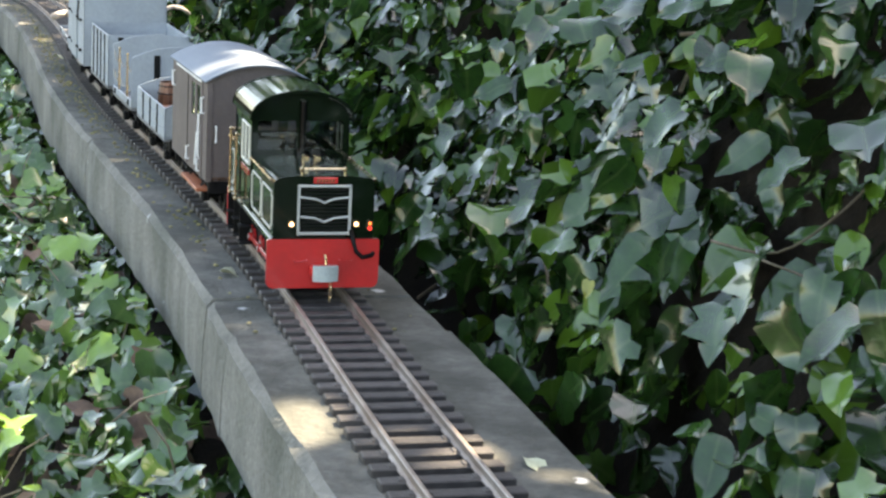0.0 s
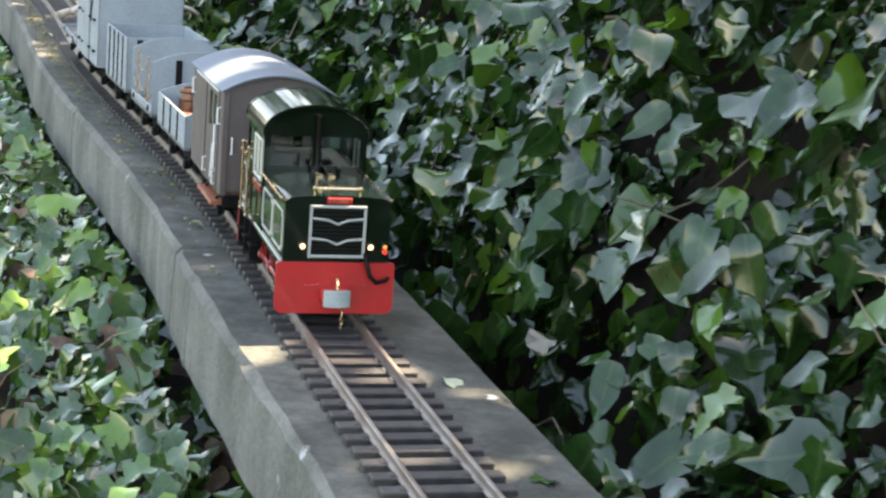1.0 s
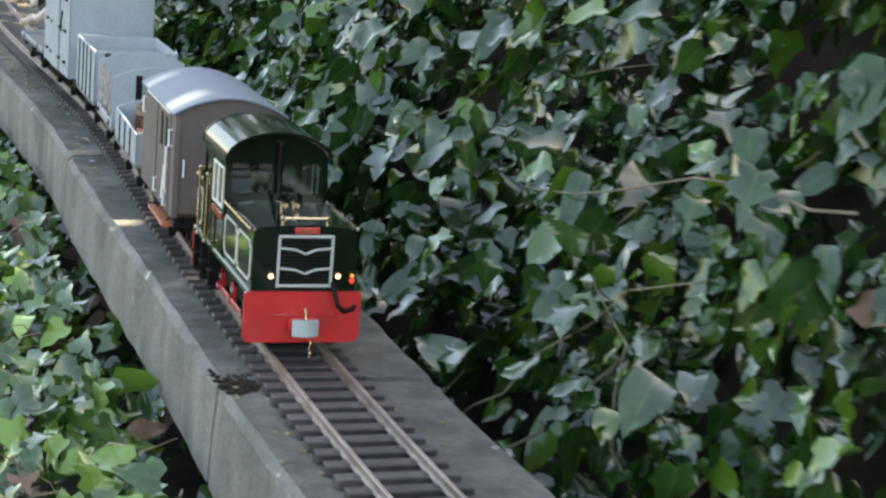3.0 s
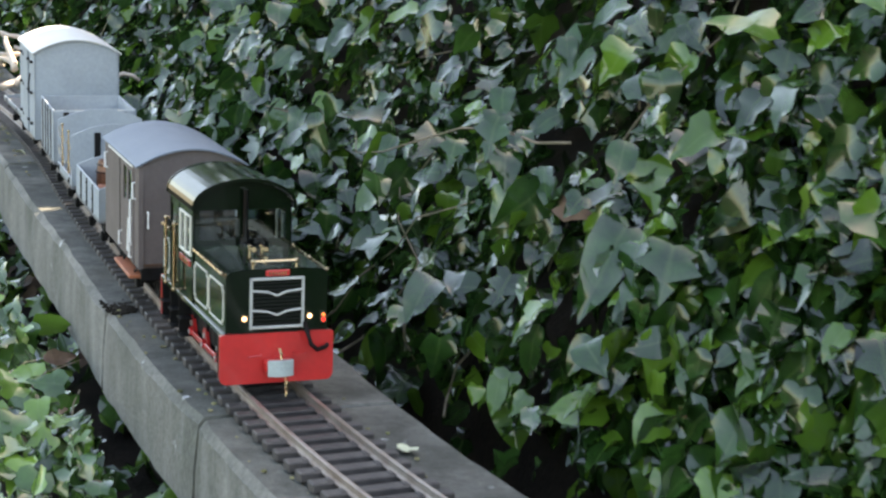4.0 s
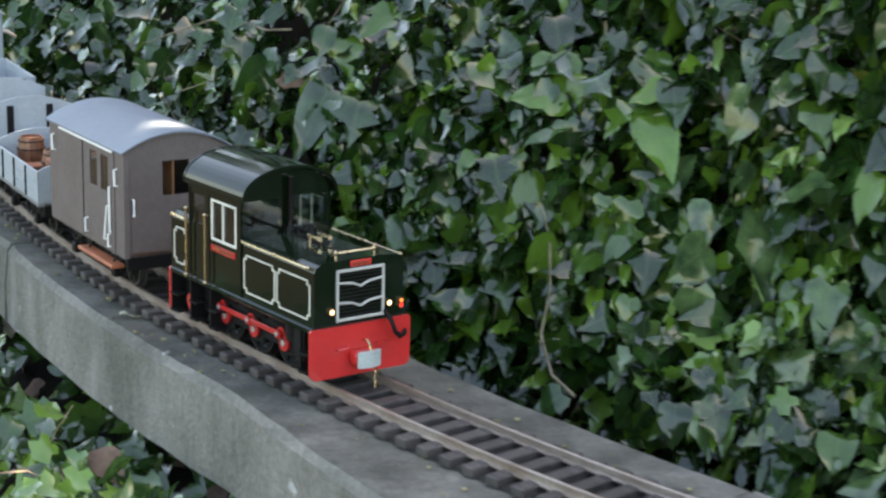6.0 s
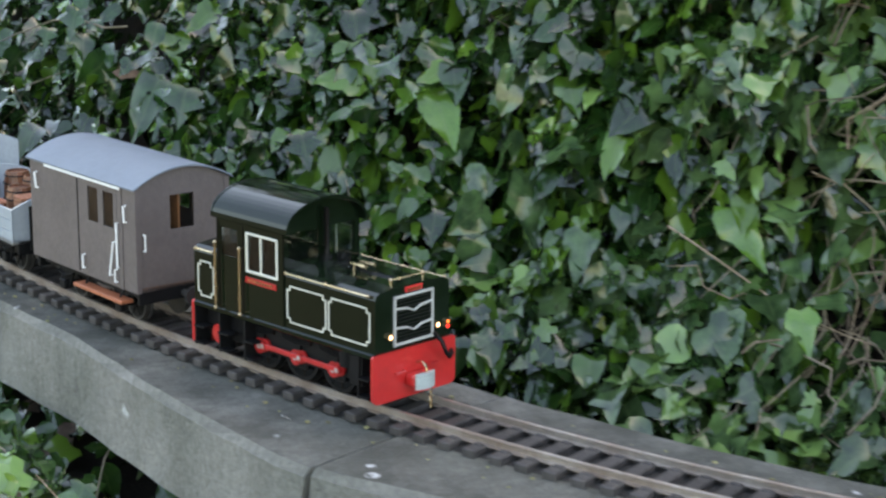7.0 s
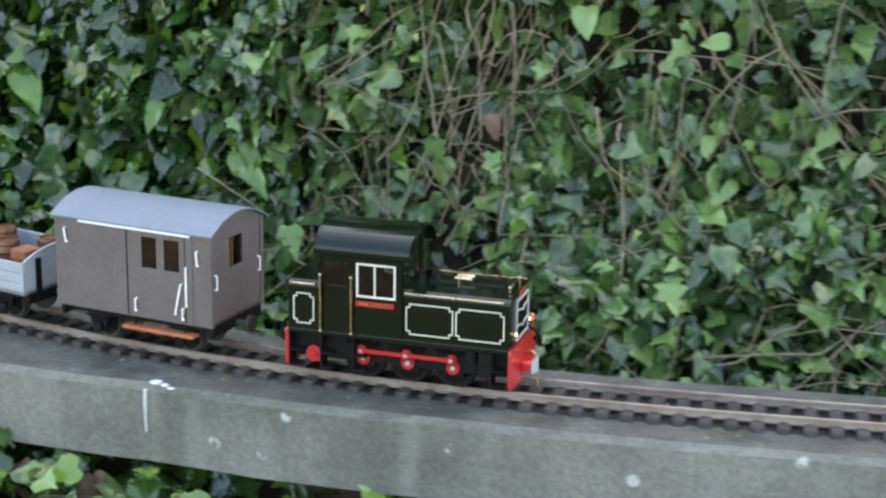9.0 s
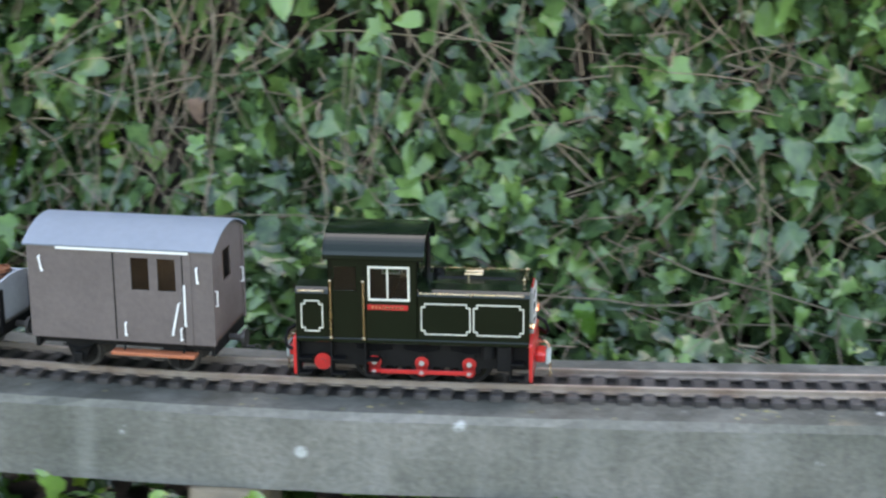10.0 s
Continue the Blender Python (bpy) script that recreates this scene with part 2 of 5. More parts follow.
M_LAMPRED = mat("red_lit_lens", (1.0, 0.02, 0.02), 0.3, 0, 0.0, 60, emit=0.45)
M_LAMPAMBER = mat("amber_lit_lens", (1.0, 0.2, 0.04), 0.3, 0, 0.0, 60, emit=0.45)
M_GLASS = glass_mat("clear_glazing", (0.6, 0.66, 0.66))


# ---- mesh helpers ----
def finish(name, bm, material, smooth=False):
    me = bpy.data.meshes.new(name)
    bmesh.ops.recalc_face_normals(bm, faces=bm.faces[:])
    bm.to_mesh(me)
    bm.free()
    me.materials.append(material)
    if smooth:
        me.polygons.foreach_set("use_smooth", [True] * len(me.polygons))
    return me


def part(name, bm, material, parent, label="", smooth=False):
    """One mesh object under a thing or under a part."""
    ob = new(name, finish(name, bm, material, smooth))
    ob.parent = parent
    if label:
        tagged(ob, label=label)
    return ob


def box(bm, x0, x1, y0, y1, z0, z1, bevel=0.0, seg=1):
    geo = bmesh.ops.create_cube(bm, size=1.0, matrix=Matrix.Translation(((x0 + x1) / 2, (y0 + y1) / 2, (z0 + z1) / 2)) @ Matrix.Diagonal((abs(x1 - x0), abs(y1 - y0), abs(z1 - z0), 1)))
    if bevel:
        edges = list({e for v in geo["verts"] for e in v.link_edges})
        bmesh.ops.bevel(bm, geom=edges, offset=bevel, segments=seg, affect="EDGES", profile=0.5)
    return bm


def cyl(bm, a, b, r, seg=12, r2=None):
    a, b = Vector(a), Vector(b)
    d = b - a
    m = Matrix.Translation((a + b) / 2) @ d.to_track_quat("Z", "Y").to_matrix().to_4x4()
    bmesh.ops.create_cone(bm, cap_ends=True, segments=seg, radius1=r, radius2=r if r2 is None else r2, depth=d.length, matrix=m)
    return bm


def ball(bm, c, r, seg=10):
    bmesh.ops.create_uvsphere(bm, u_segments=seg, v_segments=max(5, seg - 3), radius=r, matrix=Matrix.Translation(c))
    return bm


def tube(bm, pts, r, seg=6, r2=None):
    """A round bar along a line of points, tapering from r to r2."""
    pts = [Vector(p) for p in pts]
    rings = []
    for i, p in enumerate(pts):
        d = (pts[min(i + 1, len(pts) - 1)] - pts[max(i - 1, 0)]).normalized()
        side = d.cross(Vector((0.13, 0.21, 0.97)))
        side = side.normalized() if side.length > 0.05 else Vector((1, 0, 0))
        up = side.cross(d).normalized()
        rr = r + ((r2 if r2 is not None else r) - r) * i / (len(pts) - 1)
        rings.append([bm.verts.new(p + rr * (math.cos(a) * side + math.sin(a) * up)) for a in (2 * math.pi * k / seg for k in range(seg))])
    for ra, rb in zip(rings, rings[1:]):
        for k in range(seg):
            bm.faces.new((ra[k], ra[(k + 1) % seg], rb[(k + 1) % seg], rb[k]))
    bm.faces.new(rings[0][::-1])
    bm.faces.new(rings[-1])
    return bm


def prism(bm, outline, x0, x1):
    """An outline in the y-z plane, drawn out along x."""
    a = [bm.verts.new((x0, y, z)) for y, z in outline]
    b = [bm.verts.new((x1, y, z)) for y, z in outline]
    n = len(outline)
    for k in range(n):
        bm.faces.new((a[k], a[(k + 1) % n], b[(k + 1) % n], b[k]))
    bm.faces.new(a[::-1])
    bm.faces.new(b)
    return bm


def panel(bm, x0, x1, z0, z1, y0, y1, holes):
    """A flat wall across y0 to y1 with square openings, in one piece."""
    xs = sorted({x0, x1} | {h[0] for h in holes} | {h[1] for h in holes})
    zs = sorted({z0, z1} | {h[2] for h in holes} | {h[3] for h in holes})
    solid = {(i, k) for i in range(len(xs) - 1) for k in range(len(zs) - 1)
             if not any(h[0] <= (xs[i] + xs[i + 1]) / 2 <= h[1] and h[2] <= (zs[k] + zs[k + 1]) / 2 <= h[3] for h in holes)}
    made = {}

    def vert(i, k, y):
        if (i, k, y) not in made:
            made[i, k, y] = bm.verts.new((xs[i], y, zs[k]))
        return made[i, k, y]

    for i, k in solid:
        corners = ((i, k), (i + 1, k), (i + 1, k + 1), (i, k + 1))
        bm.faces.new([vert(a, c, y0) for a, c in corners])
        bm.faces.new([vert(a, c, y1) for a, c in corners][::-1])
        for n, (di, dk) in enumerate(((0, -1), (1, 0), (0, 1), (-1, 0))):
            if (i + di, k + dk) not in solid:
                a, c = corners[n], corners[(n + 1) % 4]
                bm.faces.new((vert(*a, y0), vert(*c, y0), vert(*c, y1), vert(*a, y1)))
    return bm


def slab(bm, outline, z0, z1):
    """An outline in the x-y plane with a height."""
    a = [bm.verts.new((x, y, z0)) for x, y in outline]
    b = [bm.verts.new((x, y, z1)) for x, y in outline]
    n = len(outline)
    for k in range(n):
        bm.faces.new((a[k], a[(k + 1) % n], b[(k + 1) % n], b[k]))
    bm.faces.new(a[::-1])
    bm.faces.new(b)
    return bm


def arc(half, z_edge, rise, n=14):
    """Points of a low arch from -half to half."""
    return [(half * u, z_edge + rise * (1 - u * u)) for u in (2 * k / n - 1 for k in range(n + 1))]


def bow(half, z_edge, rise, n=24):
    """Points of a fuller arch, steep at the eaves and flatter on top."""
    return [(half * math.sin(math.pi / 2 * u), z_edge + rise * math.cos(math.pi / 2 * u) ** 0.9) for u in (2 * k / n - 1 for k in range(n + 1))]


def notched_frame(bm, x0, x1, z0, z1, y, wide=0.0012, notch=0.0034, proud=0.0006):
    """A thin lining panel outline with notched corners on a side at y."""
    n = notch
    pts = [(x0 + n, z0), (x1 - n, z0), (x1 - n, z0 + n), (x1, z0 + n), (x1, z1 - n), (x1 - n, z1 - n), (x1 - n, z1), (x0 + n, z1),
           (x0 + n, z1 - n), (x0, z1 - n), (x0, z0 + n), (x0 + n, z0 + n)]
    h = wide / 2
    for (xa, za), (xb, zb) in zip(pts, pts[1:] + pts[:1]):
        box(bm, min(xa, xb) - h, max(xa, xb) + h, y - proud, y + proud, min(za, zb) - h, max(za, zb) + h)
    return bm


# ---- the line ----
STEP = 0.01
S_MIN, S_MAX = -2.2, 9.0
RAIL_TOP = 0.014
GAUGE = 0.045


BEND_AT = (-2.2, -0.3, 0.5, 1.0, 1.4, 1.8, 2.2, 2.6, 3.0, 3.4, 3.8, 4.2, 4.6, 5.0, 5.4, 5.8, 6.2, 6.6, 7.0, 7.8, 9.0)
BEND = (-16.0, -52.0, -68.0, -74.0, -77.0, -77.7, -75.0, -73.4, -74.5, -79.1, -77.3, -76.6, -74.6, -66.5, -61.1, -49.3, -37.3, -34.1, -32.1, -31.0, -30.0)     # degrees


def heading(s):
    return radians(sum(float(np.interp(s + d, BEND_AT, BEND)) for d in (-0.15, 0.0, 0.15)) / 3)


_n = int(round((S_MAX - S_MIN) / STEP)) + 1
_h = [heading(S_MIN + STEP * (k + 0.5)) for k in range(_n)]
_x = np.concatenate([[0.0], np.cumsum(np.cos(_h)) * STEP])
_y = np.concatenate([[0.0], np.cumsum(np.sin(_h)) * STEP])
_k0 = int(round((4.5 - S_MIN) / STEP))
_x += 0.117 - _x[_k0]
_y += 2.085 - _y[_k0]


def line(s, off=0.0, z=0.0):
    """A place by its distance along the line, its offset to the left of travel and its height over the bed."""
    f = (s - S_MIN) / STEP
    k = min(max(int(f), 0), _n - 1)
    u = f - k
    h = heading(s)
    return Vector((_x[k] + (_x[k + 1] - _x[k]) * u - math.sin(h) * off, _y[k] + (_y[k + 1] - _y[k]) * u + math.cos(h) * off, z))


def stand(s, off=0.0, z=0.0, turn=0.0):
    p = line(s, off, z)
    return pose(p.x, p.y, p.z, 0, 0, math.degrees(heading(s)) + turn)


FRONT_AT = (3.3560, 3.4830, 3.6240, 3.7450, 3.8650, 4.0010, 4.1877, 4.3995, 4.5928, 4.7463, 4.9057, 5.0610, 5.2119, 5.3664, 5.5248, 5.6737, 5.8359, 5.9995, 6.1741, 6.3398, 6.5186)


def front_at(t):
    """How far along the line the engine's front is at t seconds."""
    u = min(max(t, 0.0), 10.0) / 0.5
    k = min(int(u), len(FRONT_AT) - 2)
    u -= k
    p1, p2 = FRONT_AT[k], FRONT_AT[k + 1]
    p0 = FRONT_AT[k - 1] if k else 2 * p1 - p2
    p3 = FRONT_AT[k + 2] if k + 2 < len(FRONT_AT) else 2 * p2 - p1
    return p1 + 0.5 * u * (p2 - p0 + u * (2 * p0 - 5 * p1 + 4 * p2 - p3 + u * (3 * (p1 - p2) + p3 - p0)))


def riding(s, half):
    """The pose of a vehicle whose middle is at s and whose axles stand half before and behind it."""
    a, b = line(s - half), line(s + half)
    m = (a + b) / 2
    return pose(m.x, m.y, RAIL_TOP, 0, 0, math.degrees(math.atan2(b.y - a.y, b.x - a.x)))


# ---- ground, bank and bed ----
def ease(u):
    u = min(1.0, max(0.0, u))
    return u * u * (3 - 2 * u)


def bank_point(s, v):
    """Offset and height of the ivy bank's face, v from 0 at its foot to 1 at its top."""
    near = (0.14 + 0.22 * v + 0.2 * v * v, -0.16 + 0.75 * v)
    far = (0.12 + 0.52 * math.sqrt(v) * (1 - 0.1 * v), -0.17 + 0.3 * v + 0.4 * v * v)
    w = ease((s - 4.4) / 1.2)
    lump = 0.05 * (noise.noise((s * 3.1, v * 4.0, 1.7))) + 0.03 * noise.noise((s * 8, v * 9, 4.2))
    o, z = near[0] + (far[0] - near[0]) * w + lump * min(1, v * 3), near[1] + (far[1] - near[1]) * w
    return o, z


def low_point(s, o):
    """Height of the ground on the open side."""
    d = max(0.0, -o - 0.13)
    w = ease((s - 4.2) / 1.0)
    return -0.125 - 0.02 * w - (0.3 - 0.05 * w) * d + 0.03 * noise.noise((s * 4, o * 5, 2.2)) - 0.25 * max(0, d - 0.7)


def sheet(name, nu, nv, at, material):
    verts = [at(i / nu, j / nv) for j in range(nv + 1) for i in range(nu + 1)]
    faces = [(j * (nu + 1) + i, j * (nu + 1) + i + 1, (j + 1) * (nu + 1) + i + 1, (j + 1) * (nu + 1) + i) for j in range(nv) for i in range(nu)]
    me = bpy.data.meshes.new(name)
    me.from_pydata([tuple(v) for v in verts], [], faces)
    me.materials.append(material)
    me.polygons.foreach_set("use_smooth", [True] * len(me.polygons))
    return new(name, me)


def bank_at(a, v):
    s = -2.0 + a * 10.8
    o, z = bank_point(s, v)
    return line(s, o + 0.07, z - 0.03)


# Backing sheet whose dark colour gives the shade seen between the leaves.
bank = tagged(sheet("bank", 150, 26, bank_at, M_SOIL), "earth bank under the ivy, near-black for the shade in its hollows", "bank", kind="structure")


def low_at(a, b):
    s = -2.0 + a * 10.8
    o = 0.3 - b * 2.2
    return line(s, o, low_point(s, o) - 0.02)


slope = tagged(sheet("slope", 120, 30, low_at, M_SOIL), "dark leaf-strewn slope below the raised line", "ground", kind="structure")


def ground_at(a, b):
    r = 0.02 + 60 * a ** 3
    t = b * 2 * math.pi
    return Vector((0.4 + r * math.cos(t), 1.5 + r * math.sin(t), -0.75 + 0.02 * noise.noise((r * math.cos(t), r * math.sin(t), 0))))


ground = tagged(sheet("ground", 40, 48, ground_at, M_SOIL), "dark garden soil with leaf litter", "ground", kind="structure")


def front_off(s):
    return float(np.interp(s, (-2, 3.42, 3.9, 4.22, 4.6, 5.15, 5.535, 5.545, 5.82, 6.1, 9), (-0.092, -0.089, -0.074, -0.075, -0.07, -0.08, -0.145, -0.143, -0.102, -0.088, -0.086)))


BED_JOINTS = (-2.2, -0.9, 0.35, 2.48, 3.3, 3.42, 4.22, 4.6, 5.54, 7.3, 8.9)
BED_DROP = (0, 0, 0, 0, 0.001, -0.002, 0.0, 0.001, -0.001, 0)
track_bed = tagged(new("track_bed"), "long grey weathered concrete beams carrying the track", "track bed", kind="structure")


def bed_block(s0, s1, drop):
    bm = bmesh.new()
    n = max(3, int((s1 - s0) / 0.03))
    rings = []
    for i in range(n + 1):
        s = s0 + 0.003 + (s1 - s0 - 0.006) * i / n
        f, b = front_off(s), float(np.interp(s, (3.0, 3.6, 5.2, 6.2), (0.09, 0.103, 0.103, 0.09)))
        inset = 0.003 if i in (0, n) else 0.0
        w = [0.0016 * noise.noise((s * 14, k * 3.1, 0.4)) + 0.002 * noise.noise((s * 50, k * 3.1, 5.4)) for k in range(8)]
        sec = ((f + w[0], -0.083), (f + w[1], -0.045 + w[2]), (f + 0.0006 + w[3] + inset, -0.007), (f + 0.006 + w[4] + inset, -inset * 0.4), (-0.03, w[5] * 0.4),
               (0.03, w[6] * 0.4), (b - 0.005 + w[7], 0), (b + w[0], -0.006), (b + w[2], -0.083))
        rings.append([bm.verts.new(line(s, o, z - drop)) for o, z in sec])
    m = len(rings[0])
    for ra, rb in zip(rings, rings[1:]):
        for k in range(m):
            bm.faces.new((ra[k], ra[(k + 1) % m], rb[(k + 1) % m], rb[k]))
    bm.faces.new(rings[0][::-1])
    bm.faces.new(rings[-1])
    return bm


for k in range(len(BED_JOINTS) - 1):
    part("beam", bed_block(BED_JOINTS[k], BED_JOINTS[k + 1], BED_DROP[k]), M_BED, track_bed)
# Thin dark strip under the sleepers, standing for the shade in their gaps.
bm = bmesh.new()
ra = None
for i in range(230):
    s = -2.0 + i * 0.047
    ring = [bm.verts.new(line(s, o, z)) for o, z in ((-0.04, 0.0006), (-0.03, 0.0022), (0.03, 0.0022), (0.04, 0.0006))]
    if ra:
        for k in range(3):
            bm.faces.new((ra[k], ra[k + 1], ring[k + 1], ring[k]))
    ra = ring
tagged(part("grit", bm, M_GAP_SHADE, track_bed), kind="stuff")

post = tagged(new("support_post"), "pale sawn timber post holding up the beam", "post", kind="structure")
bm = bmesh.new()
box(bm, -0.037, 0.037, -0.04, 0.04, -0.8, -0.085, 0.003)
part("timber", bm, M_POST, post)
post.matrix_basis = stand(6.22, -0.045)
for s in (3.25, 4.45, 7.3, 2.0):
    copy_thing(post, stand(s, 0.01))

# ---- track ----
track = tagged(new("model_track"), "narrow gauge model track, tarnished rails on dark sleepers", "railway track", kind="structure")
PITCH = 0.0248


def rail(off):
    bm = bmesh.new()
    sec = ((-0.0035, 0.0062), (0.0035, 0.0062), (0.0035, 0.0074), (0.0009, 0.0082), (0.0009, 0.0106), (0.0017, 0.0116), (0.0017, 0.0136), (0.0011, 0.014), (-0.0011, 0.014),
           (-0.0017, 0.0136), (-0.0017, 0.0116), (-0.0009, 0.0106), (-0.0009, 0.0082), (-0.0035, 0.0074))
    prev = None
    for i in range(360):
        s = -2.0 + i * 0.03
        ring = [bm.verts.new(line(s, off + o, z)) for o, z in sec]
        if prev:
            for k in range(len(sec)):
                bm.faces.new((prev[k], prev[(k + 1) % len(sec)], ring[(k + 1) % len(sec)], ring[k]))
        prev = ring
    return bm


for off in (-GAUGE / 2 - 0.0012, GAUGE / 2 + 0.0012):
    part("rail", rail(off), M_RAIL, track, smooth=False)

sleeper_bm = bmesh.new()
box(sleeper_bm, -0.0062, 0.0062, -0.043, 0.043, 0.0002, 0.0076, 0.0008)
for y in (-0.0237, 0.0237):
    for d in (-0.0055, 0.0055):
        box(sleeper_bm, -0.0042, 0.0042, y + d - 0.0022, y + d + 0.0022, 0.006, 0.0086, 0.0006)
SLEEPER = finish("sleeper", sleeper_bm, M_SLEEPER)
far_v, far_f = [], []
for i in range(int(10.6 / PITCH)):
    s = -1.9 + i * PITCH
    m = stand(s, 0.0, 0.0, 1.2 * noise.noise((s * 31, 0, 0)))
    if 1.2 < s < 7.9:
        ob = new("sleeper", SLEEPER)
        ob.parent = track
        ob.matrix_basis = m
    else:
        base = len(far_v)
        far_v += [tuple(m @ v.co) for v in SLEEPER.vertices]
        far_f += [tuple(base + k for k in p.vertices) for p in SLEEPER.polygons]
me = bpy.data.meshes.new("far_sleepers")
me.from_pydata(far_v, [], far_f)
me.materials.append(M_SLEEPER)
ob = tagged(new("far_sleepers", me), kind="stuff")
ob.parent = track


# ---- the engine ----
def axle_wheel(parent, x, y, r, face, material, spokes=0, tyre=M_STEEL):
    """A flanged wheel; its own origin is on the axle, so that it can turn."""
    s = 1 if y > 0 else -1
    bm = bmesh.new()
    cyl(bm, (0, s * 0.003, 0), (0, -s * 0.003, 0), r, 20)
    cyl(bm, (0, -s * 0.003, 0), (0, -s * 0.0045, 0), r + 0.002, 20)
    w = part("wheel", bm, tyre, parent)
    w.location = (x, y, r)
    bm = bmesh.new()
    cyl(bm, (0, s * 0.0028, 0), (0, s * 0.0034, 0), r * 0.86, 18)
    cyl(bm, (0, s * 0.0028, 0), (0, s * 0.005, 0), r * 0.24, 10)
    for k in range(spokes):
        a = 2 * math.pi * k / spokes
        tube(bm, [(0, s * 0.0036, 0), (math.cos(a) * r * 0.8, s * 0.0036, math.sin(a) * r * 0.8)], 0.0011, 5)
    part("hub", bm, material, w)
    return w


def engine():
    """Origin on the railhead under the middle axle, front towards +x, near side at -y."""
    e = tagged(new("diesel_locomotive"), "glossy dark green model diesel locomotive with red buffer beams", "locomotive")
    F0, B0 = 0.110, -0.126          # front and rear faces of the buffer beams

    def p(name, material, label="", parent=e, smooth=False):
        def done(bm):
            return part(name, bm, material, parent, label, smooth)
        return done

    # frame and beams
    bm = bmesh.new()
    box(bm, B0 + 0.003, F0 - 0.003, -0.044, 0.044, 0.0445, 0.0495, 0.001)
    p("running_plate", M_GREEN)(bm)
    bm = bmesh.new()
    for y in (-0.0285, 0.0285):
        box(bm, B0 + 0.004, F0 - 0.004, y - 0.0012, y + 0.0012, 0.017, 0.0445)
        for x in (-0.047, 0.0, 0.047):
            box(bm, x - 0.011, x + 0.011, y - 0.0016, y + 0.0016, 0.0115, 0.03, 0.001)
    for x in (-0.1, 0.0, 0.09):
        box(bm, x - 0.003, x + 0.003, -0.016, 0.016, 0.02, 0.044)
    box(bm, -0.095, 0.095, -0.012, 0.012, 0.024, 0.044)
    p("frame", M_MATTBLACK)(bm)
    for x0, x1, label in ((F0 - 0.003, F0, "signal red front buffer beam"), (B0, B0 + 0.003, "signal red rear buffer beam")):
        bm = bmesh.new()
        r = 0.006
        out = []
        for cy, cz, a0 in ((0.047 - r, 0.008 + r, -90), (0.047 - 0.002, 0.049 - 0.002, 0), (-0.047 + 0.002, 0.049 - 0.002, 90), (-0.047 + r, 0.008 + r, 180)):
            rr = r if cz < 0.02 else 0.002
            out += [(cy + rr * math.cos(radians(a0 + k * 22.5)), cz + rr * math.sin(radians(a0 + k * 22.5))) for k in range(5)]
        prism(bm, out, x0, x1)
        for vert in bm.verts:
            vert.co.y *= 1.0 if x0 > 0 else 0.925
        beam = p("buffer_beam", M_RED, label)(bm)
        d = 1 if x0 > 0 else -1
        xf = x1 if d > 0 else x0
        bm = bmesh.new()
        box(bm, min(xf, xf + d * 0.011), max(xf, xf + d * 0.011), -0.012, 0.012, 0.018, 0.029, 0.003, 2)
        part("buffer_pocket", bm, M_RED, beam)
        bm = bmesh.new()
        face = [(xf + d * (0.0125 + 0.003 * (1 - u * u)), 0.0105 * u) for u in (k / 5 - 1 for k in range(11))]
        slab(bm, face + [(xf + d * 0.011, 0.0105), (xf + d * 0.011, -0.0105)], 0.0165, 0.0295)
        part("buffer_plate", bm, M_BUFFER, beam, "worn grey curved buffing plate")
        bm = bmesh.new()
        tube(bm, [(xf + d * 0.002, 0, 0.036), (xf + d * 0.009, 0, 0.0375), (xf + d * 0.013, 0, 0.034), (xf + d * 0.0135, 0, 0.0305)], 0.0011, 6)
        part("hook", bm, M_BRASS, beam, "brass coupling hook")
        for k in range(4):
            bm = bmesh.new()
            z = 0.014 - k * 0.0042
            ring = [(xf + d * (0.0145 + (0.0012 * math.cos(a) if k % 2 else 0)), 0.004 + (0.0 if k % 2 else 0.0012 * math.cos(a)), z + 0.0026 * math.sin(a)) for a in (2 * math.pi * j / 8 for j in range(9))]
            tube(bm, ring, 0.0005, 5)
            part("chain_link", bm, M_BRASS, beam)
        for y in (-0.034, 0.034):
            bm = bmesh.new()
            tube(bm, [(xf, y * 0.7, 0.031), (xf + d * 0.003, y * 0.7, 0.031), (xf + d * 0.003, y * 0.4, 0.0318), (xf, y * 0.4, 0.0318)], 0.0006, 5)
            part("grab_bar", bm, M_RED, beam)
        bm = bmesh.new()
        tube(bm, [(xf - d * 0.002, 0.023 * d, 0.056), (xf + d * 0.008, 0.023 * d, 0.05), (xf + d * 0.011, 0.025 * d, 0.041), (xf + d * 0.009, 0.031 * d, 0.0355), (xf + d * 0.004, 0.039 * d, 0.036), (xf, 0.042 * d, 0.037)], 0.0019, 8)
        part("brake_hose", bm, M_MATTBLACK, beam, "black rubber brake hose", smooth=True)

    # front hood
    def hood(x0, x1, top, name):
        bm = bmesh.new()
        prism(bm, [(-0.042, 0.0495), (-0.042, top - 0.006), (-0.0408, top - 0.0025), (-0.037, top - 0.0005), (-0.02, top + 0.0012), (0.02, top + 0.0012), (0.037, top - 0.0005),
                   (0.0408, top - 0.0025), (0.042, top - 0.006), (0.042, 0.0495)], x0, x1)
        return p(name, M_GREEN)(bm)

    front_hood = hood(-0.002, F0 - 0.003, 0.1, "front_hood")
    rear_hood = hood(B0 + 0.003, -0.09, 0.1, "rear_hood")
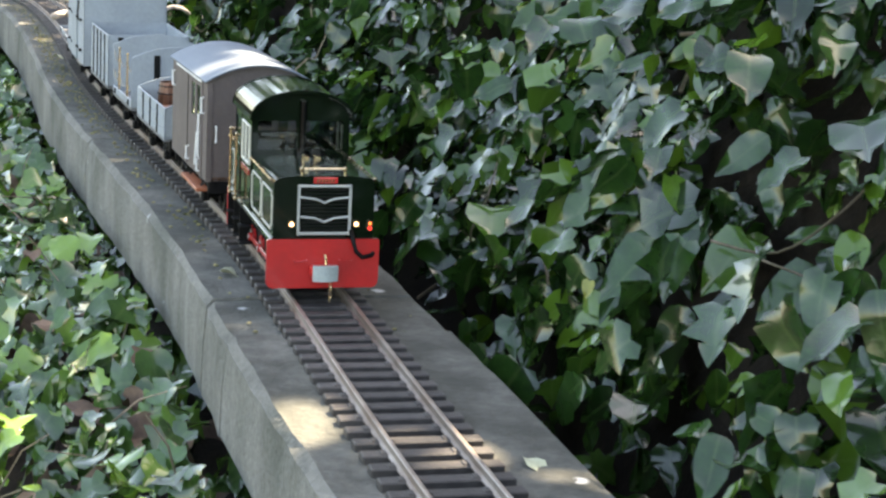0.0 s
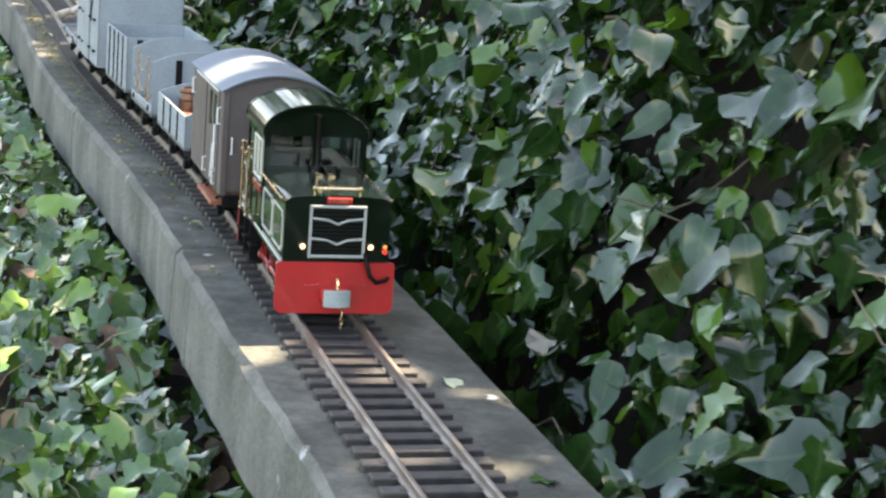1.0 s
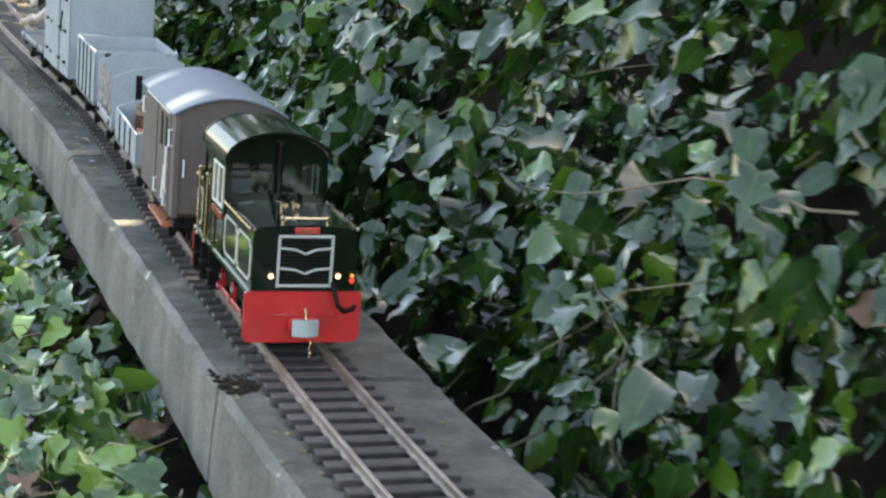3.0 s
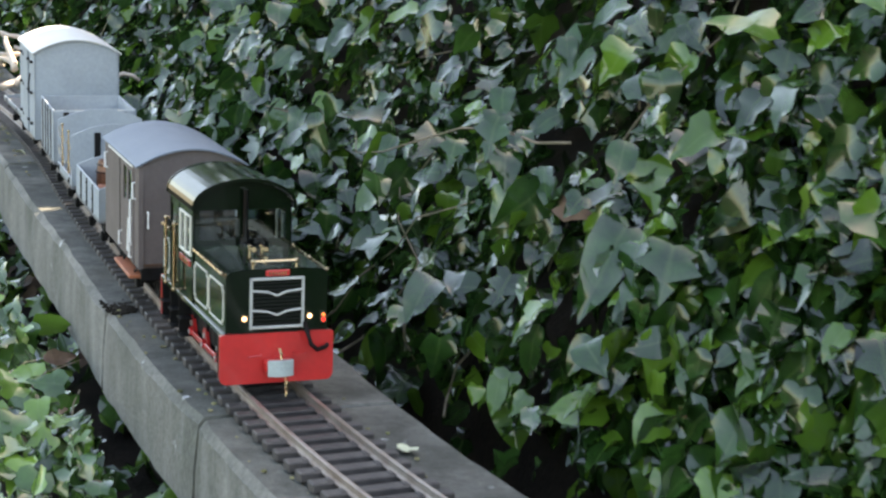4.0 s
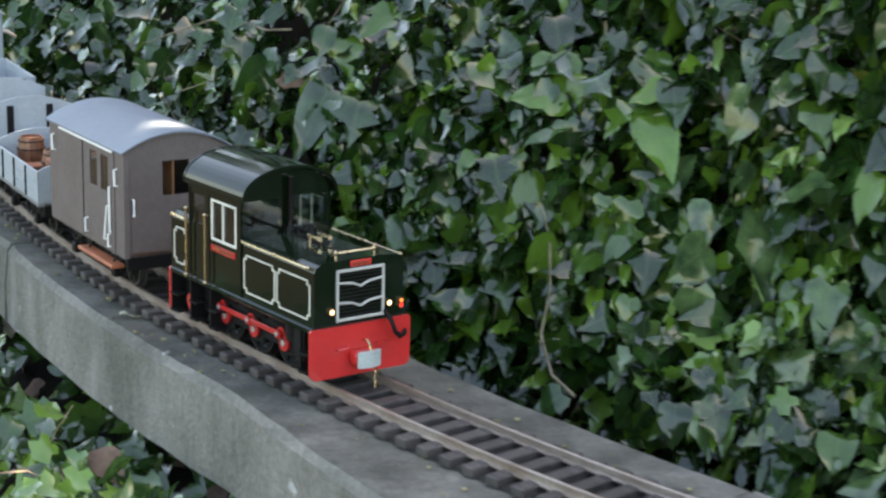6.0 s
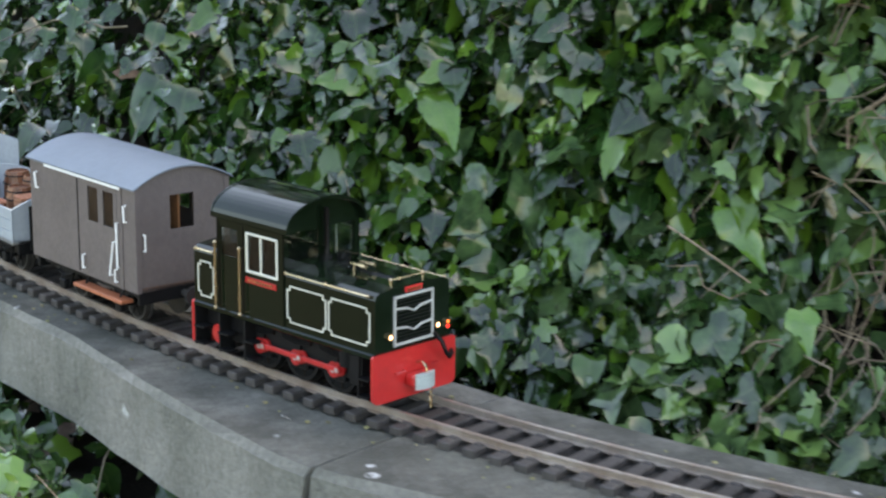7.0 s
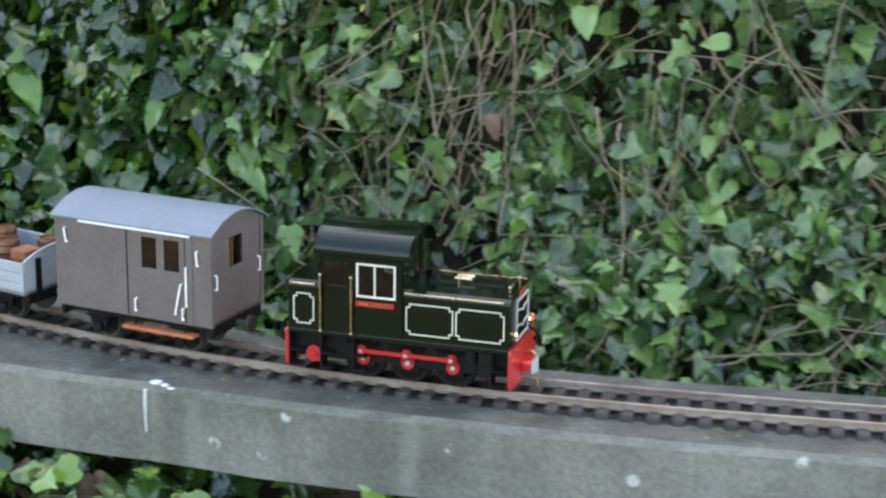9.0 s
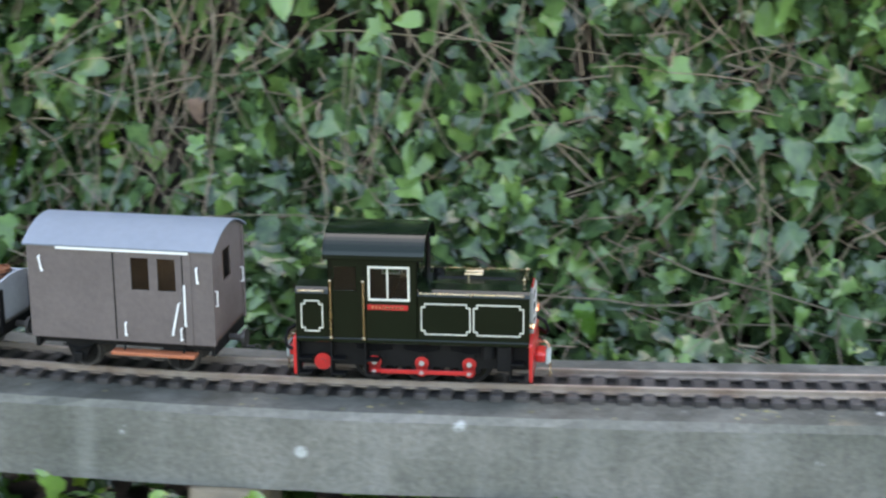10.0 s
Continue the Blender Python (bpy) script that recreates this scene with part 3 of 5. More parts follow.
    for y in (-0.0422, 0.0422):
        for x0, x1, par in ((0.0015, 0.049, front_hood), (0.0525, 0.101, front_hood), (-0.117, -0.096, rear_hood)):
            bm = bmesh.new()
            notched_frame(bm, x0, x1, 0.0555, 0.0865, y, 0.001)
            part("lining", bm, M_CREAM, par, "cream lined panel border")
        s = -1 if y < 0 else 1
        for x0, x1, par in ((0.001, 0.1, front_hood), (-0.119, -0.095, rear_hood)):
            bm = bmesh.new()
            cyl(bm, (x0, s * 0.0435, 0.097), (x1, s * 0.0435, 0.097), 0.0008, 8)
            for x in ((x0, (x0 + x1) / 2, x1) if x1 - x0 > 0.05 else (x0, x1)):
                ball(bm, (x, s * 0.0435, 0.097), 0.0017, 8)
                cyl(bm, (x, s * 0.0435, 0.097), (x, s * 0.0395, 0.0945), 0.0009, 6)
            part("handrail", bm, M_BRASS, par, "polished brass handrail")
    bm = bmesh.new()
    cyl(bm, (0.1, -0.018, 0.1055), (0.1, 0.018, 0.1055), 0.001, 8)
    for y in (-0.018, 0.018):
        ball(bm, (0.1, y, 0.1055), 0.0021, 8)
        cyl(bm, (0.1, y, 0.1055), (0.1, y, 0.098), 0.0009, 6)
    part("handrail", bm, M_BRASS, front_hood, "polished brass handrail")
    # grille
    gx = F0 - 0.003
    bm = bmesh.new()
    for y0, y1, z0, z1 in ((-0.0225, -0.0203, 0.052, 0.094), (0.0203, 0.0225, 0.052, 0.094), (-0.0225, 0.0225, 0.0524, 0.0546), (-0.0225, 0.0225, 0.0918, 0.094)):
        box(bm, gx, gx + 0.0022, y0, y1, z0, z1, 0.0004)
    for z in (0.0652, 0.0812):
        tube(bm, [(gx + 0.0016, -0.0205, z + 0.0025), (gx + 0.0016, -0.008, z + 0.0012), (gx + 0.0016, 0, z - 0.002), (gx + 0.0016, 0.008, z + 0.0012), (gx + 0.0016, 0.0205, z + 0.0025)], 0.001, 6)
    part("grille_frame", bm, M_SILVER, front_hood, "silver painted radiator surround")
    for k in range(12):
        bm = bmesh.new()
        z = 0.056 + k * 0.003
        box(bm, gx + 0.0002, gx + 0.0014, -0.02, 0.02, z, z + 0.0011)
        part("louvre", bm, M_MATTBLACK, front_hood)
    bm = bmesh.new()
    box(bm, gx, gx + 0.0012, -0.0095, 0.0105, 0.095, 0.1, 0.0006)
    plate = part("nameplate", bm, M_RED, front_hood, "small red plate with illegible lettering")
    bm = bmesh.new()
    for k in range(6):
        box(bm, gx + 0.0012, gx + 0.0015, -0.007 + k * 0.0026, -0.0055 + k * 0.0026, 0.0962, 0.0986)
    part("lettering", bm, M_BRASS, plate)
    for y, z, r, m, label in ((-0.027, 0.0615, 0.0022, M_LAMP, "lit warm white headlamp"), (0.027, 0.0615, 0.0022, M_LAMP, "lit warm white headlamp"),
                              (0.0385, 0.062, 0.0015, M_LAMPAMBER, "lit amber marker lamp"), (0.0385, 0.058, 0.0018, M_LAMPRED, "lit red marker lamp")):
        bm = bmesh.new()
        cyl(bm, (gx, y, z), (gx + 0.0025, y, z), r + 0.0008, 12)
        lamp = part("headlamp", bm, M_BRASS, front_hood, label)
        bm = bmesh.new()
        cyl(bm, (gx + 0.002, y, z), (gx + 0.0029, y, z), r, 12, r * 0.8)
        part("lens", bm, m, lamp)
    # bonnet fittings: horns, filler, exhaust
    for y in (-0.006, 0.004):
        bm = bmesh.new()
        cyl(bm, (0.04, y, 0.1065), (0.058, y, 0.1065), 0.001, 8, 0.002)
        cyl(bm, (0.044, y, 0.1), (0.044, y, 0.1065), 0.0009, 6)
        part("horn", bm, M_BRASS, front_hood, "little brass air horn")
    bm = bmesh.new()
    box(bm, 0.012, 0.09, -0.003, 0.003, 0.1, 0.1025, 0.0006)
    part("bonnet_hinge", bm, M_BLACK, front_hood)
    bm = bmesh.new()
    cyl(bm, (0.012, 0.012, 0.098), (0.012, 0.012, 0.106), 0.007, 14)
    cyl(bm, (0.012, 0.012, 0.106), (0.012, 0.012, 0.108), 0.0045, 14)
    part("filler_cap", bm, M_BLACK, front_hood)
    bm = bmesh.new()
    cyl(bm, (0.003, 0.001, 0.098), (0.003, 0.001, 0.147), 0.0026, 12)
    cyl(bm, (0.003, 0.001, 0.098), (0.003, 0.001, 0.106), 0.006, 12)
    part("exhaust_pipe", bm, M_BLACK, front_hood, "black exhaust pipe before the cab", smooth=False)

    # cab
    X0, X1, Y = -0.09, -0.002, 0.043
    Z0, ZE = 0.0495, 0.131
    W = 0.0016
    for s in (-1, 1):
        bm = bmesh.new()
        y0, y1 = sorted((s * Y, s * (Y - W)))
        wx0, wx1, wz0, wz1 = -0.0495, -0.0105, 0.0895, 0.1225     # side window
        dx0, dx1, dz0, dz1 = -0.084, -0.062, 0.098, 0.1225         # door light
        panel(bm, X0, X1, Z0, ZE, y0, y1, ((wx0, wx1, wz0, wz1), (dx0, dx1, dz0, dz1)))
        side = p("cab_side", M_GREEN)(bm)
        bm = bmesh.new()
        h = 0.001
        for a in ((wx0 - h, wx1 + h, wz0 - h, wz0 + h), (wx0 - h, wx1 + h, wz1 - h, wz1 + h), (wx0 - h, wx0 + h, wz0, wz1), (wx1 - h, wx1 + h, wz0, wz1), (-0.032, -0.0305, wz0, wz1)):
            box(bm, a[0], a[1], s * (Y - 0.001), s * (Y + 0.001), a[2], a[3], 0.0005)
        part("window_frame", bm, M_CREAM, side, "cream painted sliding window frame")
        for a in ((wx0, wx1, wz0, wz1), (dx0, dx1, dz0, dz1)):
            bm = bmesh.new()
            box(bm, a[0], a[1], s * (Y - 0.0012), s * (Y - 0.0006), a[2], a[3])
            part("pane", bm, M_GLASS, side).visible_shadow = False
        bm = bmesh.new()
        box(bm, -0.051, -0.0115, s * Y, s * (Y + 0.0008), 0.0795, 0.0845)
        plate = part("nameplate", bm, M_RED, side, "red nameplate with illegible lettering")
        bm = bmesh.new()
        for k in range(9):
            box(bm, -0.047 + k * 0.0036, -0.045 + k * 0.0036, s * (Y + 0.0008), s * (Y + 0.0011), 0.0808, 0.0832)
        part("lettering", bm, M_BRASS, plate)
        bm = bmesh.new()
        for x in (-0.0865, -0.0865, -0.0545):
            box(bm, x - 0.0004, x + 0.0004, s * Y, s * (Y + 0.0005), Z0 + 0.002, ZE - 0.004)
        part("door_seam", bm, M_BLACK, side)
        for x in (-0.087, -0.0545):
            bm = bmesh.new()
            cyl(bm, (x, s * 0.0475, 0.0505), (x, s * 0.0475, 0.1085), 0.0011, 8)
            for z in (0.0505, 0.1085):
                ball(bm, (x, s * 0.0475, z), 0.002, 8)
                cyl(bm, (x, s * 0.0475, z), (x, s * Y, z), 0.0009, 6)
            p("grab_rail", M_BRASS, "polished brass grab rail")(bm)
    for x0, x1, low in ((X1 - W, X1, 0.098), (X0, X0 + W, 0.1)):
        bm = bmesh.new()
        box(bm, x0, x1, -Y, Y, Z0, 0.104)
        for y0, y1 in ((-Y, -0.0375), (-0.0045, 0.0045), (0.0375, Y)):
            box(bm, x0, x1, y0, y1, 0.104, 0.129)
        prism(bm, [(-Y, 0.129)] + bow(Y, 0.13, 0.0225) + [(Y, 0.129)], x0, x1)
        end = p("cab_end", M_GREEN)(bm)
        for y0, y1 in ((-0.0375, -0.0045), (0.0045, 0.0375)):
            bm = bmesh.new()
            box(bm, x0 + 0.0005, x1 - 0.0005, y0, y1, 0.104, 0.129)
            part("pane", bm, M_GLASS, end).visible_shadow = False
    bm = bmesh.new()
    top, under = bow(0.0455, 0.1305, 0.0255), bow(0.0442, 0.1295, 0.0245)
    prism(bm, top + under[::-1], X0 - 0.004, X1 + 0.007)
    cab_roof = p("cab_roof", M_GREEN, "glossy dark green arched cab roof")(bm)
    for x in (X0 - 0.0035, X1 + 0.006):
        bm = bmesh.new()
        prism(bm, bow(0.046, 0.1309, 0.0258) + bow(0.0452, 0.1303, 0.0252)[::-1], x - 0.0007, x + 0.0007)
        part("roof_rib", bm, M_GREEN, cab_roof)
    bm = bmesh.new()
    box(bm, -0.085, -0.006, -0.04, 0.04, 0.0497, 0.052)
    box(bm, -0.03, -0.008, -0.03, 0.03, 0.052, 0.088, 0.002)
    box(bm, -0.075, -0.06, -0.03, -0.008, 0.052, 0.075, 0.003)
    p("cab_interior", M_MATTBLACK)(bm)
    bm = bmesh.new()
    cyl(bm, (-0.012, 0.012, 0.088), (-0.02, 0.012, 0.1), 0.0016, 8)
    cyl(bm, (-0.015, 0.012, 0.099), (-0.025, 0.012, 0.101), 0.008, 14)
    p("hand_wheel", M_BRASS)(bm)

    # steps
    for x in (F0 - 0.022, B0 + 0.0042, -0.0885, -0.0545):
        for s in (-1, 1):
            bm = bmesh.new()
            box(bm, x - 0.0008, x + 0.0008, s * 0.043, s * 0.026, 0.009, 0.045)
            q = p("step", M_MATTBLACK)(bm)
            bm = bmesh.new()
            for z in (0.011, 0.026):
                box(bm, x, x + 0.014, s * 0.045, s * 0.034, z, z + 0.0014)
            part("tread", bm, M_MATTBLACK, q)
    # wheels, cranks and rods
    turning = []
    for x in (-0.047, 0.0, 0.047):
        for s in (-1, 1):
            w = axle_wheel(e, x, s * 0.0225, WHEEL_R, s, M_BLACK, 8, M_MATTBLACK)
            turning.append(w)
            bm = bmesh.new()
            y0, y1 = s * (0.0305 - 0.0225), s * (0.033 - 0.0225)
            cyl(bm, (0, y0, 0), (0, y1, 0), 0.0068, 16)
            cyl(bm, (CRANK, y0, 0), (CRANK, y1, 0), 0.0052, 14)
            box(bm, 0, CRANK, min(y0, y1), max(y0, y1), -0.0055, 0.0055)
            part("crank", bm, M_RED, w, "red fly crank")
            bm = bmesh.new()
            cyl(bm, (0, s * 0.003, 0), (0, s * 0.0115, 0), 0.0026, 10)
            cyl(bm, (CRANK, s * 0.01, 0), (CRANK, s * 0.015, 0), 0.002, 10)
            part("crank_pin", bm, M_STEEL, w)
    rods = []
    for s in (-1, 1):
        bm = bmesh.new()
        box(bm, -0.0472, 0.0472, s * 0.034, s * 0.036, -0.0021, 0.0021, 0.0004)
        for x in (-0.047, 0.0, 0.047):
            cyl(bm, (x, s * 0.0337, 0), (x, s * 0.0367, 0), 0.0036, 12)
        rods.append(p("coupling_rod", M_RED, "red coupling rod")(bm))
    for x in (-0.047, 0.0, 0.047):
        for s in (-1, 1):
            bm = bmesh.new()
            pts = [(x - 0.018, 0.036), (x, 0.0325), (x + 0.018, 0.036)]
            for k in range(3):
                tube(bm, [(a, s * 0.0315, z + k * 0.0017 + (0.0006 * k)) for a, z in pts], 0.001, 5)
            box(bm, x - 0.005, x + 0.005, s * 0.0308 - 0.0015, s * 0.0308 + 0.0015, 0.02, 0.033)
            p("axle_spring", M_MATTBLACK)(bm)
    for s in (-1, 1):
        bm = bmesh.new()
        cyl(bm, (-0.098, s * 0.034, 0.022), (-0.098, s * 0.0365, 0.022), 0.0085, 16)
        cyl(bm, (-0.098, s * 0.0365, 0.022), (-0.098, s * 0.039, 0.022), 0.0028, 10)
        p("jackshaft_crank", M_RED)(bm)
        bm = bmesh.new()
        cyl(bm, (0.066, s * 0.034, 0.03), (0.066, s * 0.034, 0.044), 0.007, 12)
        box(bm, 0.075, 0.09, s * 0.041, s * 0.024, 0.018, 0.044, 0.001)
        p("sandbox", M_MATTBLACK)(bm)
    return e, turning, rods


WHEEL_R, CRANK = 0.0217, 0.0085
loco, loco_wheels, loco_rods = engine()


# ---- rolling stock ----
def underframe(v, half, axle, r, width=0.04, dark=M_MATTBLACK):
    """Sole bars, axle guards, buffers and wheels of a four-wheeled wagon."""
    for s in (-1, 1):
        bm = bmesh.new()
        box(bm, -half, half, s * width, s * (width - 0.004), 0.03, 0.039, 0.0005)
        part("sole_bar", bm, dark, v)
        for x in (-axle, axle):
            bm = bmesh.new()
            prism_pts = [(x - 0.016, 0.034), (x - 0.006, 0.012), (x + 0.006, 0.012), (x + 0.016, 0.034)]
            a = [bm.verts.new((px, s * (width - 0.001), pz)) for px, pz in prism_pts]
            b = [bm.verts.new((px, s * (width - 0.003), pz)) for px, pz in prism_pts]
            for k in range(4):
                bm.faces.new((a[k], a[(k + 1) % 4], b[(k + 1) % 4], b[k]))
            bm.faces.new(a)
            bm.faces.new(b)
            part("axle_guard", bm, dark, v)
            bm = bmesh.new()
            box(bm, x - 0.005, x + 0.005, s * (width - 0.002), s * (width + 0.004), 0.011, 0.021, 0.001)
            for k in range(3):
                tube(bm, [(x - 0.016 + 0.003 * k, s * (width + 0.001), 0.029 - 0.001 * k), (x, s * (width + 0.001), 0.0225 + 0.0014 * k), (x + 0.016 - 0.003 * k, s * (width + 0.001), 0.029 - 0.001 * k)], 0.0009, 5)
            part("axle_box", bm, dark, v)
    for d in (-1, 1):
        bm = bmesh.new()
        box(bm, d * half, d * (half - 0.004), -width - 0.006, width + 0.006, 0.026, 0.041, 0.0006)
        head = part("headstock", bm, dark, v)
        bm = bmesh.new()
        cyl(bm, (d * half, 0, 0.031), (d * (half + 0.016), 0, 0.031), 0.0035, 10)
        cyl(bm, (d * (half + 0.014), 0, 0.031), (d * (half + 0.018), 0, 0.031), 0.009, 14)
        part("buffer", bm, M_IRON, head)
        bm = bmesh.new()
        for k in range(3):
            a0 = half + 0.016 + k * 0.006
            tube(bm, [(d * (a0 + 0.0042 * math.cos(t)), 0.0016 * math.sin(t) * (k % 2), 0.022 + 0.0022 * math.sin(t) * (1 - k % 2)) for t in (2 * math.pi * j / 8 for j in range(9))], 0.0006, 5)
        part("coupling_chain", bm, M_IRON, head)
    turning = []
    for x in (-axle, axle):
        bm = bmesh.new()
        cyl(bm, (x, -0.04, r), (x, 0.04, r), 0.002, 8)
        part("axle", bm, dark, v)
        for s in (-1, 1):
            turning.append(axle_wheel(v, x, s * 0.0225, r, s, dark, 6, M_IRON))
    return turning


CAR_R = 0.0165


def brake_van():
    v = tagged(new("goods_van"), "grey-brown model goods van with blue-grey arched roof and white handrails", "railway van")
    half, wide = 0.0945, 0.051
    turning = underframe(v, half, 0.0515, CAR_R, 0.042)
    bm = bmesh.new()
    box(bm, -half, half, -wide + 0.001, wide - 0.001, 0.039, 0.042)
    part("floor", bm, M_INTERIOR, v)
    z0, ze, t = 0.038, 0.136, 0.002
    lights = ((0.012, 0.0305), (0.0395, 0.058))
    wz0, wz1 = 0.0925, 0.1255
    for s in (-1, 1):
        bm = bmesh.new()
        y0, y1 = sorted((s * wide, s * (wide - t)))
        panel(bm, -half, half, z0, ze, y0, y1, tuple((a, c, wz0, wz1) for a, c in lights))
        side = part("side", bm, M_BROWN, v)
        for a, c in lights:
            bm = bmesh.new()
            box(bm, a, c, s * (wide - 0.0014), s * (wide - 0.0008), wz0, wz1)
            part("pane", bm, M_GLASS, side).visible_shadow = False
        for x in (-0.006, 0.0655):
            bm = bmesh.new()
            box(bm, x - 0.0006, x + 0.0006, s * wide, s * (wide + 0.0006), z0 + 0.002, ze - 0.003)
            part("door_edge", bm, M_MATTBLACK, side)
        bm = bmesh.new()
        box(bm, 0.0662, 0.0742, s * wide, s * (wide + 0.0012), z0, ze - 0.002, 0.0004)
        part("door_pillar", bm, M_BROWN, side)
        bm = bmesh.new()
        box(bm, -0.065, 0.0725, s * wide, s * (wide + 0.0022), 0.1315, 0.1343)
        part("door_runner", bm, M_WHITE, side, "white painted sliding door runner")
        bars = [((-0.083, 0.123), (-0.0805, 0.108)), ((0.0805, 0.118), (0.0815, 0.103)), ((0.0045, 0.058), (0.0045, 0.045)), ((0.0625, 0.055), (0.0625, 0.043)),
                ((0.0675, 0.1), (0.0675, 0.058)), ((0.061, 0.081), (0.0535, 0.048))]
        for a, b in bars:
            bm = bmesh.new()
            tube(bm, [(a[0], s * (wide + 0.0002), a[1]), (a[0], s * (wide + 0.003), a[1]), (b[0], s * (wide + 0.003), b[1]), (b[0], s * (wide + 0.0002), b[1])], 0.0011, 6)
            part("handrail", bm, M_WHITE, side, "thin white handrail")
        bm = bmesh.new()
        box(bm, -0.012, 0.0755, s * (wide - 0.008), s * (wide + 0.005), 0.0245, 0.028, 0.0006)
        board = part("footboard", bm, M_STEP, v, "orange-brown wooden footboard")
        for x in (0.0, 0.062):
            bm = bmesh.new()
            tube(bm, [(x, s * (wide - 0.002), 0.028), (x, s * (wide - 0.009), 0.036)], 0.0012, 5)
            part("bracket", bm, M_MATTBLACK, board)
    for d in (-1, 1):
        bm = bmesh.new()
        x0, x1 = sorted((d * half, d * (half - t)))
        panel(bm, -wide + 0.002, wide - 0.002, z0, ze, x0, x1, ((-0.013, 0.013, 0.093, 0.125),))
        for vert in bm.verts:
            vert.co = (vert.co.y, vert.co.x, vert.co.z)
        prism(bm, arc(wide - 0.002, ze, 0.0145), x0, x1)
        end = part("end", bm, M_BROWN, v)
        for s in (-1, 1):
            bm = bmesh.new()
            box(bm, d * half, d * (half + 0.002), s * wide, s * (wide - 0.005), z0, ze)
            part("corner_post", bm, M_BROWN, end)
            bm = bmesh.new()
            tube(bm, [(d * (half + 0.0002), s * 0.042, 0.092), (d * (half + 0.003), s * 0.042, 0.092), (d * (half + 0.003), s * 0.042, 0.077), (d * (half + 0.0002), s * 0.042, 0.077)], 0.001, 6)
            part("handrail", bm, M_WHITE, end, "thin white handrail")
    bm = bmesh.new()
    box(bm, -half + 0.004, half - 0.004, -0.002, 0.0, 0.042, 0.131)
    part("partition", bm, M_INTERIOR, v)
    bm = bmesh.new()
    prism(bm, arc(wide + 0.003, ze, 0.0165, 24) + arc(wide + 0.003, ze - 0.0016, 0.0165, 24)[::-1], -half - 0.005, half + 0.005)
    part("roof", bm, M_ROOF, v, "smooth blue-grey arched roof")
    return v, turning


def open_wagon(name, label, half, axle, side_z, end_rise, planks, straps, posts, paint=M_GREY, ends_z=None):
    """An open wagon with planked sides and arched ends."""
    v = tagged(new(name), label, "railway wagon")
    wide = 0.052
    turning = underframe(v, half, axle, CAR_R)
    bm = bmesh.new()
    box(bm, -half, half, -wide, wide, 0.038, 0.042)
    part("floor", bm, M_DARKGREY, v)
    z0 = 0.04
    if planks:
        for s in (-1, 1):
            h = (side_z - z0) / planks
            for k in range(planks):
                bm = bmesh.new()
                y0, y1 = sorted((s * wide, s * (wide - 0.0025)))
                box(bm, -half, half, y0, y1, z0 + k * h + 0.0002, z0 + (k + 1) * h - 0.0003, 0.0004)
                part("plank", bm, paint, v)
            for x in straps:
                bm = bmesh.new()
                box(bm, x - 0.0016, x + 0.0016, s * wide, s * (wide + 0.0012), z0 + 0.002, side_z - 0.001)
                st = part("strap", bm, M_MATTBLACK, v)
                bm = bmesh.new()
                for k in range(3):
                    ball(bm, (x, s * (wide + 0.0014), z0 + 0.006 + k * (side_z - z0 - 0.012) / 2), 0.0008, 6)
                part("bolt", bm, M_MATTBLACK, st)
    ez = ends_z or side_z
    for d in (-1, 1):
        bm = bmesh.new()
        x0, x1 = sorted((d * half, d * (half - 0.0025)))
        prism(bm, [(-wide + 0.0001, 0.04)] + arc(wide - 0.0001, ez, end_rise, 16) + [(wide - 0.0001, 0.04)], x0, x1)
        end = part("end", bm, paint, v)
        for y in posts:
            bm = bmesh.new()
            box(bm, d * half, d * (half + 0.003), y - 0.0035, y + 0.0035, 0.03, ez + end_rise * 0.5 * (1 - (y / wide) ** 2) - 0.002, 0.0004)
            part("end_post", bm, M_MATTBLACK, end)
    return v, turning


def box_van():
    v = tagged(new("box_van"), "tall pale grey model box van with white arched roof", "railway van")
    half, wide = 0.105, 0.057
    turning = underframe(v, half, 0.058, CAR_R)
    z0, ze = 0.04, 0.158
    for s in (-1, 1):
        for k in range(9):
            bm = bmesh.new()
            y0, y1 = sorted((s * wide, s * (wide - 0.0025)))
            h = (ze - z0) / 9
            box(bm, -half, half, y0, y1, z0 + k * h + 0.0002, z0 + (k + 1) * h - 0.0002, 0.0004)
            part("plank", bm, M_GREY, v)
        bm = bmesh.new()
        box(bm, -0.03, 0.03, s * wide, s * (wide + 0.0025), z0 + 0.001, ze - 0.002, 0.0005)
        door = part("door", bm, M_GREY, v)
        for x in (-0.034, 0.03, -0.075, 0.075):
            for z in (0.058, 0.1, 0.142):
                bm = bmesh.new()
                box(bm, x, x + 0.011, s * (wide + 0.0005), s * (wide + 0.0035), z, z + 0.003)
                part("hinge", bm, M_MATTBLACK, door)
        bm = bmesh.new()
        tube(bm, [(0.05, s * (wide + 0.001), 0.125), (0.052, s * (wide + 0.003), 0.11), (0.056, s * (wide + 0.003), 0.098)], 0.0012, 5)
        part("latch", bm, M_MATTBLACK, door)
    for d in (-1, 1):
        bm = bmesh.new()
        x0, x1 = sorted((d * half, d * (half - 0.0025)))
        prism(bm, [(-wide + 0.0001, 0.04)] + arc(wide - 0.0001, ze, 0.017, 16) + [(wide - 0.0001, 0.04)], x0, x1)
        part("end", bm, M_GREY, v)
    bm = bmesh.new()
    prism(bm, arc(wide + 0.003, ze, 0.019, 20) + arc(wide + 0.003, ze - 0.0016, 0.019, 20)[::-1], -half - 0.005, half + 0.005)
    part("roof", bm, M_PALEROOF, v, "pale arched roof")
    return v, turning


